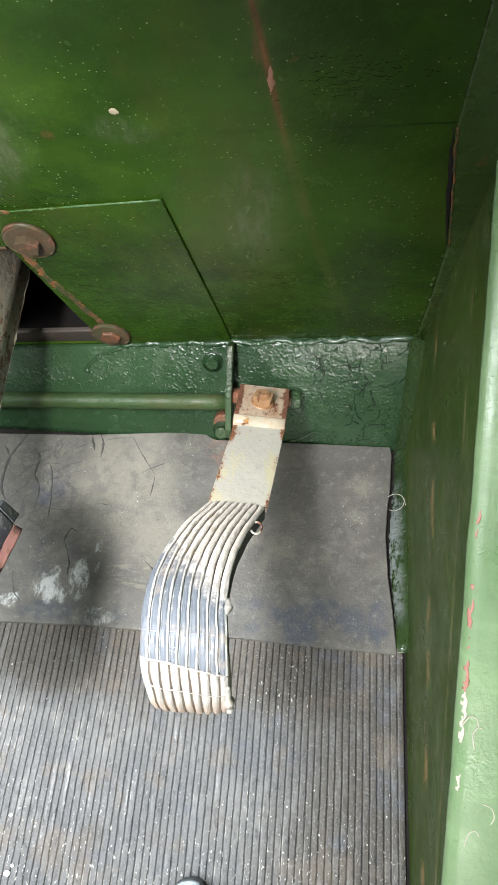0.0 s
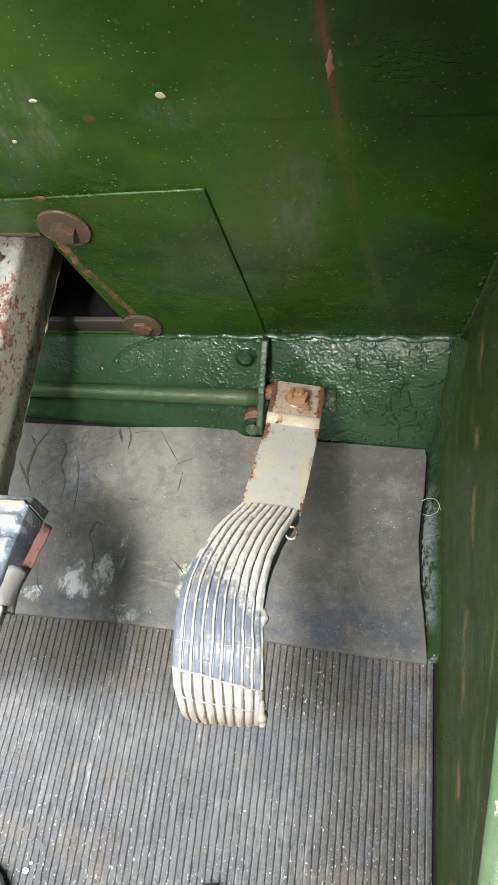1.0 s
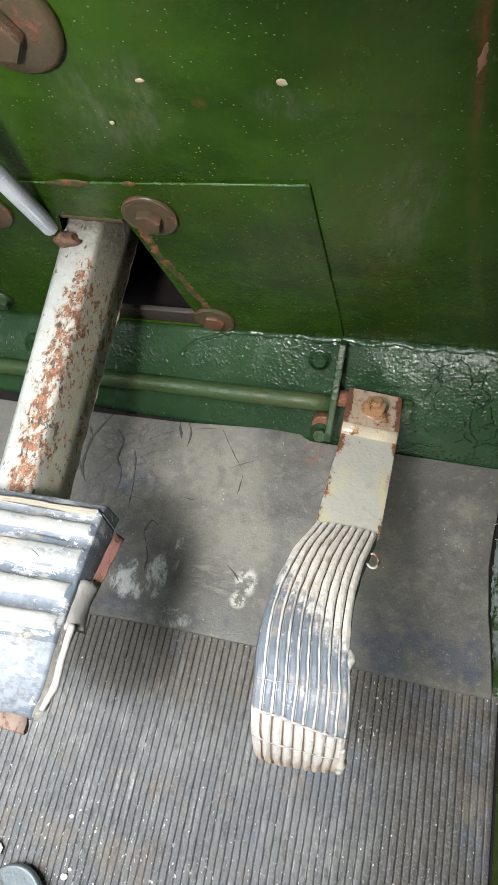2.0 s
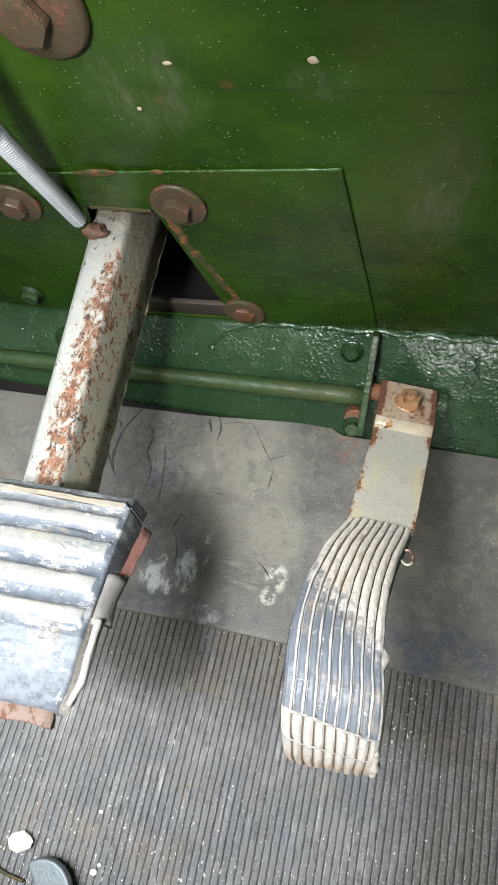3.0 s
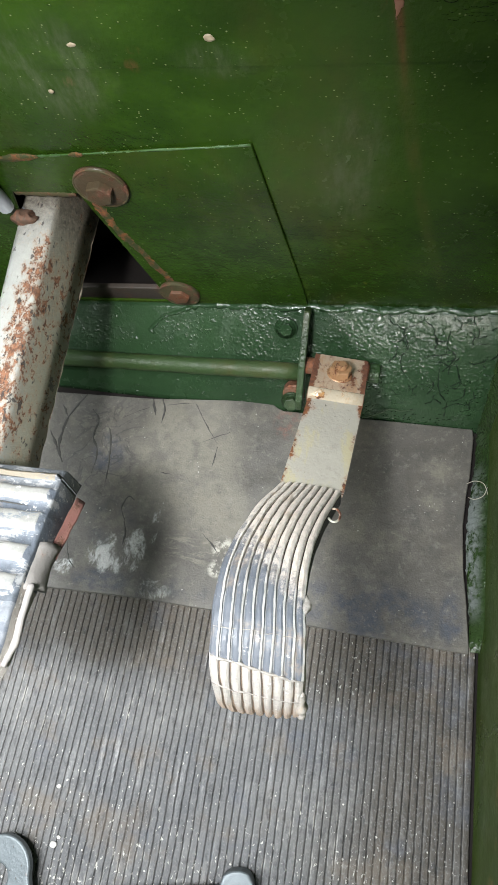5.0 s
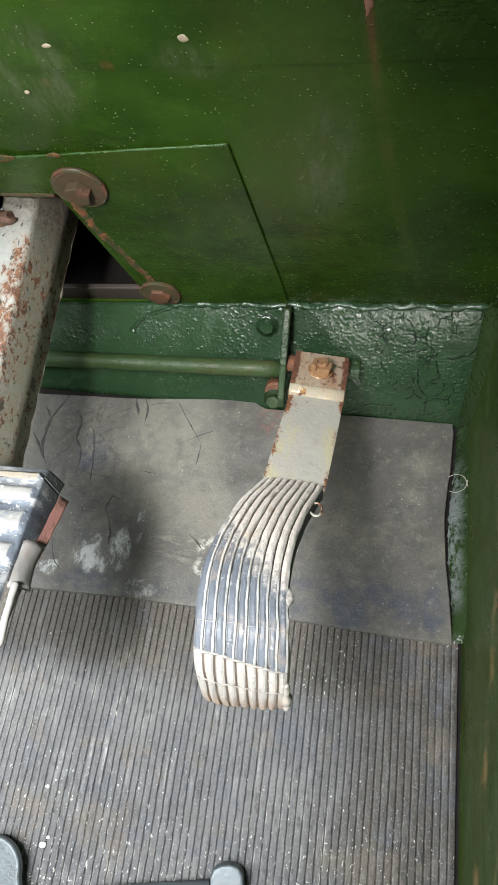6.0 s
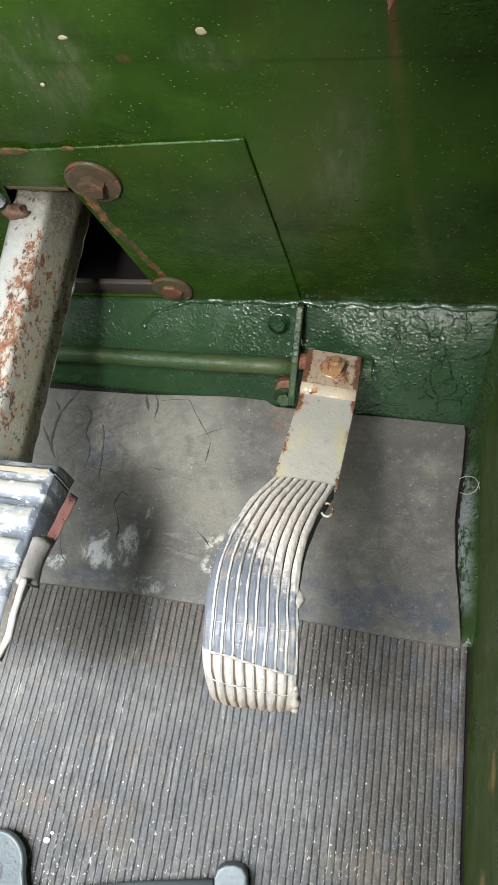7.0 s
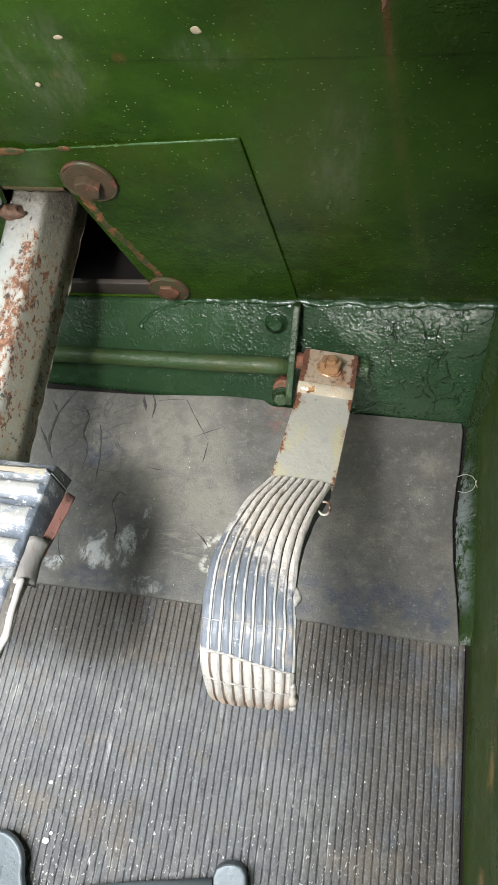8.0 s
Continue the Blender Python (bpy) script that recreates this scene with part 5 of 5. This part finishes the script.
def pad_crack(*pts):
    """A dark split in the chalky ribs."""
    path = [pm @ Vector((x * PW, (v - 0.5) * 2 * PH, 0.0027 + pad_y(v))) for x, v, _ in curve([(x, v, 0) for x, v in pts], 7)]
    sub("split", tube(path, lambda t: 0.0004 * math.sin(math.pi * min(max(t, 0.06), 0.94)), 6, 0.8), scuff_m, brake_rubber, smooth=True)


pad_crack((-0.15, 0.690), (0.12, 0.672), (0.30, 0.655), (0.42, 0.625))
pad_crack((-0.2, 0.485), (0.0, 0.492), (0.2, 0.505))
pad_crack((0.15, 0.742), (0.4, 0.735), (0.68, 0.728))
pad_crack((0.1, 0.53), (0.4, 0.522), (0.7, 0.518))
pad_crack((-0.4, 0.895), (0.1, 0.888), (0.5, 0.884))
pts = [pm @ Vector((PW + 0.0012 - 0.006 * max(0, 0.12 - v) / 0.12 + 0.0035 * max(0, 0.4 - v), (v - 0.5) * 2 * PH, pad_y(v) - 0.0065)) for v in np.linspace(0.03, 0.37, 22)]
sub("edge_roll", tube(pts, lambda t: 0.0021 + 0.0004 * noise.noise(Vector((t * 14, 4, 1))), 10, 0.3), clip_m, brake_rubber, "pale rolled edge of the rubber", True)
bm = box(pm @ Matrix.Translation((-0.002, 0.0, -0.0215)), (PW * 1.70, PH * 1.86, 0.010), 0.002)
sub("backing_plate", bm, red_paint, brake, "rust-red steel plate under the pad")
bm = bmesh.new()
rows = []
for i in range(9):
    a = i / 8
    rows.append([bm.verts.new(pm @ Vector((PW - 0.003 + 0.0090 * u - 0.002 * math.sin(3 * a), -0.022 + 0.031 * a + 0.006 * u, -0.0035 - 0.012 * u * u + 0.0010 * noise.noise(Vector((u * 5, a * 5, 0))) - dz))) for u, dz in ((0, 0), (0.25, 0), (0.5, 0), (0.75, 0), (1, 0), (1, 0.004), (0.5, 0.004), (0, 0.004))])
for a, b in zip(rows, rows[1:]):
    for k in range(8):
        bm.faces.new((a[k], a[(k + 1) % 8], b[(k + 1) % 8], b[k]))
bm.faces.new(rows[0]), bm.faces.new(rows[-1])
sub("side_clip", bm, clip_m, brake, "pale chalky rubber ear hooked over the plate", True)
bm = box(axes(pm @ Vector((PW + 0.0035, 0.031, -0.021)), pm.to_3x3() @ Vector((0.11, 1, -0.05)), pm.to_3x3() @ Vector((0.5, 0, 1))), (0.046, 0.0066, 0.0045))
bmesh.ops.subdivide_edges(bm, edges=bm.edges[:], cuts=5, use_grid_fill=True)
for v in bm.verts:
    v.co += Vector((noise.noise(v.co * 210), noise.noise(v.co * 190 + Vector((5, 0, 0))), noise.noise(v.co * 200 + Vector((0, 9, 0))))) * 0.0010
sub("spring_clip", bm, red_clip_m, brake, "faded red flat clip at the side of the pad", True)
bm = box(pm @ Matrix.Translation((-0.002, -PH - 0.001, -0.0225)) @ pose(0, 0, 0, 35), (PW * 1.72, 0.011, 0.0045))
bmesh.ops.subdivide_edges(bm, edges=bm.edges[:], cuts=9, use_grid_fill=True)
for v in bm.verts:
    v.co += Vector((noise.noise(v.co * 160), noise.noise(v.co * 150 + Vector((5, 0, 0))), noise.noise(v.co * 140 + Vector((0, 9, 0))))) * 0.0022
sub("lower_lip", bm, lip_m, brake, "flaking rusty lip of the plate", True)
# hook lug on the arm
hook_at = Vector((-0.2890, 0.386, 0.2200))
bm = bmesh.new()
bmesh.ops.create_icosphere(bm, subdivisions=3, radius=0.0100, matrix=Matrix.Translation(hook_at + Vector((0.007, 0.003, -0.001))) @ Matrix.Diagonal((1.25, 0.7, 0.75, 1)))
for v in bm.verts:
    v.co += (v.co - hook_at) * 0.5 * noise.noise(v.co * 190)
sub("hook_lug", bm, rust_lump, brake_arm, "rusted lump of an eye lug", True)

# ---- return spring ----
spring = thing("return_spring", "pale galvanised coil return spring hooked to the brake arm", "spring", hook_at)
S0 = Vector((-0.2955, 0.3925, 0.2290))
d = (Vector((-0.2818, 0.3372, 0.3602)) - S0).normalized()
e = d.cross(Vector((0, 0, 1))).normalized()
g = d.cross(e)
turns, per = 110, 12
pts = []
for i in range(turns * per + 1):
    t = 6.28318 * i / per
    pts.append(S0 + d * (0.0027 * i / per) + (e * math.cos(t) + g * math.sin(t)) * 0.0066)
sub("coil", tube(pts, 0.00094, 6, up=d), spring_steel, spring, smooth=True)
hp = [S0 + e * 0.0066, S0 - d * 0.004 + e * 0.005, S0 - d * 0.009 + e * 0.001, S0 - d * 0.013 - e * 0.003, S0 - d * 0.0135 - e * 0.008, S0 - d * 0.010 - e * 0.011]
sub("hook", tube(curve(hp, 6), 0.0014, 7), spring_steel, spring, smooth=True)

# ---- loose edge trim by the side wall ----
seal = thing("edge_sealant", "lumpy green-painted sealant fillet in the corner of the cab side", "sealant", (0.150, 0.22, 0.0))
def dry_sealant(m, c):
    """Grey dried paste where the paint never covered the fillet."""
    bare = m.math('MULTIPLY', m.ramp(m.axis("Z"), 0.004, 0.016, 1, 0), m.math('MULTIPLY', m.ramp(m.axis("Y"), -0.080, -0.055, 0, 1), m.ramp(m.axis("Y"), 0.05, 0.09, 1, 0.1)))
    return m.mix(m.math('MULTIPLY', bare, m.ramp(m.noise(70, 6, 0.75, (1, 0.6, 1)), 0.40, 0.52)), c, (0.135, 0.150, 0.145))


seal_m = green_paint("painted_sealant", (0.022, 0.042, 0.012), (0.011, 0.025, 0.006), 0.22, 1.0, 0.0, 0.4, wrinkle=0.5, marks=dry_sealant)
rows = []
for k in range(150):
    t = k / 149 * 1.62
    nz = [noise.noise(Vector((t * 40, 3 * q, 1))) * 0.0016 + noise.noise(Vector((t * 120, 3 * q, 5))) * 0.0009 for q in range(4)]
    if t < 1:
        y, base, up, out = 0.119 + 0.224 * t, Vector((0, 0, -0.001)), Vector((0, 0, 1)), 0.1478 - 0.0065 * math.sin(math.pi * min(1, t * 1.05)) ** 2
        p = Vector((0, y, 0))
    else:
        q = (t - 1) / 0.62
        p, up, out = on_toe(0.157, q, -0.001), TOE_N, 0.1478 - 0.0035 * q
        p.x = 0
    grow = min(1.0, 0.15 + 9 * t)
    row = []
    for m_, (fx, h) in enumerate(((0.0, 0.0), (0.12, 0.0035), (0.42, 0.0080), (1.0, 0.0170))):
        row.append((p + Vector((out + (0.1578 - out) * fx + nz[m_], 0, 0)) + up * (h * grow + nz[3 - m_])))
    rows.append(row)
for name, some in (("floor_run", rows[:93]), ("toe_run", rows[92:])):
    bm = bmesh.new()
    grid = [[bm.verts.new(p) for p in r] for r in some]
    for a, b in zip(grid, grid[1:]):
        for k in range(3):
            bm.faces.new((a[k], a[k + 1], b[k + 1], b[k]))
    sub(name, bm, seal_m, seal, smooth=True)
w = thing("loose_wire", "thin pale wire curling by the cab side", "wire", (0.15, 0.29, 0.004))
for r in ([(0.1395, 0.283, 0.003), (0.146, 0.284, 0.010), (0.152, 0.278, 0.020), (0.1555, 0.267, 0.022)], [(0.141, 0.268, 0.003), (0.146, 0.264, 0.012), (0.152, 0.266, 0.020), (0.1545, 0.274, 0.024)]):
    sub("strand", tube(curve(r, 7), 0.00036, 6), white_chip, w, smooth=True)
w = thing("loose_wire", "thin pale wire curling below the accelerator hinge", "wire", (0.04, 0.35, 0.01))
pts = curve([(0.028, 0.342, 0.004), (0.042, 0.345, 0.010), (0.055, 0.350, 0.016), (0.066, 0.350, 0.015), (0.078, 0.352, 0.016)], 7)
sub("strand", tube(pts, 0.0008, 6), green_part, w, smooth=True)

# ---- lever ironwork by the seat ----
lever = thing("steel_lever", "grey steel lever end with a rod lying on the rubber mat", "lever", (-0.225, -0.105, 0.0))
claw = [(0.026 * math.cos(a), 0.026 * math.sin(a)) for a in np.linspace(2.35, 0.0, 14)]
claw += [(0.030, -0.010), (0.046, -0.018), (0.075, -0.022), (0.100, -0.022), (0.100, -0.055), (-0.010, -0.055), (-0.012, -0.035)]
claw += [(-0.002 + 0.0100 * math.cos(a), -0.006 + 0.0105 * math.sin(a)) for a in np.linspace(-1.4, 2.0, 12)]
mc = pose(-0.2270, -0.1170, 0.012, 4, -4, 0)
sub("claw", prism(claw, mc, 0.008, 0.0022, 3), cast_steel, lever, "blue-grey open claw end")
for r0, a0, a1 in ((0.019, 0.2, 1.4), (0.006, -3, 2)):
    c0 = Vector((0.050, -0.034, 0.0083)) if r0 < 0.01 else Vector((0.030, -0.030, 0.0083))
    sub("cast_mark", tube([mc @ (c0 + Vector((r0 * math.cos(a), r0 * math.sin(a), 0))) for a in np.linspace(a0, a1, 14)], 0.0007, 6), spring_steel, lever, smooth=True)
sub("rod", tube([(-0.16, -0.1290, 0.010), (-0.11, -0.1165, 0.010), (-0.045, -0.1030, 0.010)], 0.0060, 14), cast_steel, lever, smooth=True)
sub("eye_block", prism([(-0.0135, -0.03), (0.0135, -0.03), (0.0135, 0.004), (0.0105, 0.010), (0.004, 0.0125), (-0.004, 0.0125), (-0.0105, 0.010), (-0.0135, 0.004)], pose(-0.0310, -0.0960, 0.0, 0, 0, 12), 0.020, 0.0025, 3), cast_steel, lever, "rounded steel eye block", False)

# chipped primer on the sill
chips = thing("primer_chips", "pink primer and white scars on the sill edge", "paint chips", (0.157, 0.1, 0.22))
primer = rusty_steel("pink_primer", (0.34, 0.14, 0.11), 0.2, 0.6, scale=120)
for y, ln, wdt, mt in ((0.165, 0.010, 0.0020, primer), (0.112, 0.016, 0.0028, primer), (0.094, 0.007, 0.0018, primer), (0.072, 0.011, 0.0032, primer), (0.056, 0.010, 0.0030, white_chip), (0.040, 0.009, 0.0024, white_chip), (0.010, 0.008, 0.0018, white_chip), (-0.02, 0.008, 0.0016, white_chip)):
    z = 0.131 + sl * (y + 0.053)
    pts = [Vector((0.1595 + 0.0016 * noise.noise(Vector((q * 7, y * 40, 0))), y - ln + 2 * ln * q, z + 0.0045 + sl * (2 * q - 1) * ln)) for q in np.linspace(0, 1, 14)]
    sub("chip", tube(pts, lambda t: 0.55 * wdt * (0.5 + 0.8 * math.sin(math.pi * min(max(t, 0.06), 0.94))), 8, 1.0, 0.2, (-0.5, 0, 1)), mt, chips, smooth=True)
for k in range(9):
    y, x = random.uniform(-0.1, 0.12), 0.157 + random.uniform(0.012, 0.05)
    z = 0.131 + sl * (y + 0.053) + 0.0068
    a = random.uniform(0, 3)
    pts = curve([Vector((x, y, z)) + Vector((math.cos(a + q) * 0.006 * q, math.sin(a + q) * 0.008 * q, sl * math.sin(a + q) * 0.008 * q)) for q in (0, 0.6, 1.2, 1.8)], 5)
    sub("scratch", tube(pts, 0.0005, 5), white_chip, chips, smooth=True)

# crumbs on the mat
plaster = Mat("white_plaster", 0.8)
plaster.col(plaster.mix(plaster.noise(260), (0.55, 0.54, 0.50), (0.78, 0.77, 0.73)))
plaster = plaster.m
for x, y, r in ((-0.2015, -0.0520, 0.0022), (-0.1935, -0.0960, 0.0032), (-0.1905, -0.0900, 0.0020), (-0.262, -0.089, 0.0105)):
    t = thing("grit_crumb", "white crumb of plaster lying on the rubber mat", "crumb", (x, y, 0), "crumbs on the mat")
    bm = bmesh.new()
    bmesh.ops.create_icosphere(bm, subdivisions=2, radius=r, matrix=Matrix.Translation((x, y, r * 0.5)) @ Matrix.Diagonal((1, 0.8, 0.55, 1)))
    for v in bm.verts:
        v.co += (v.co - Vector((x, y, 0))) * 0.25 * noise.noise(v.co * 400)
    sub("crumb", bm, plaster, t)
nail = thing("bent_nail", "short rusty nail lying on the rubber mat", "nail", (-0.262, -0.115, 0))
sub("shank", tube(curve([(-0.278, -0.112, 0.003), (-0.265, -0.115, 0.003), (-0.250, -0.116, 0.0035)], 6), 0.0015, 8, 0.4), rust_edge, nail, smooth=True)
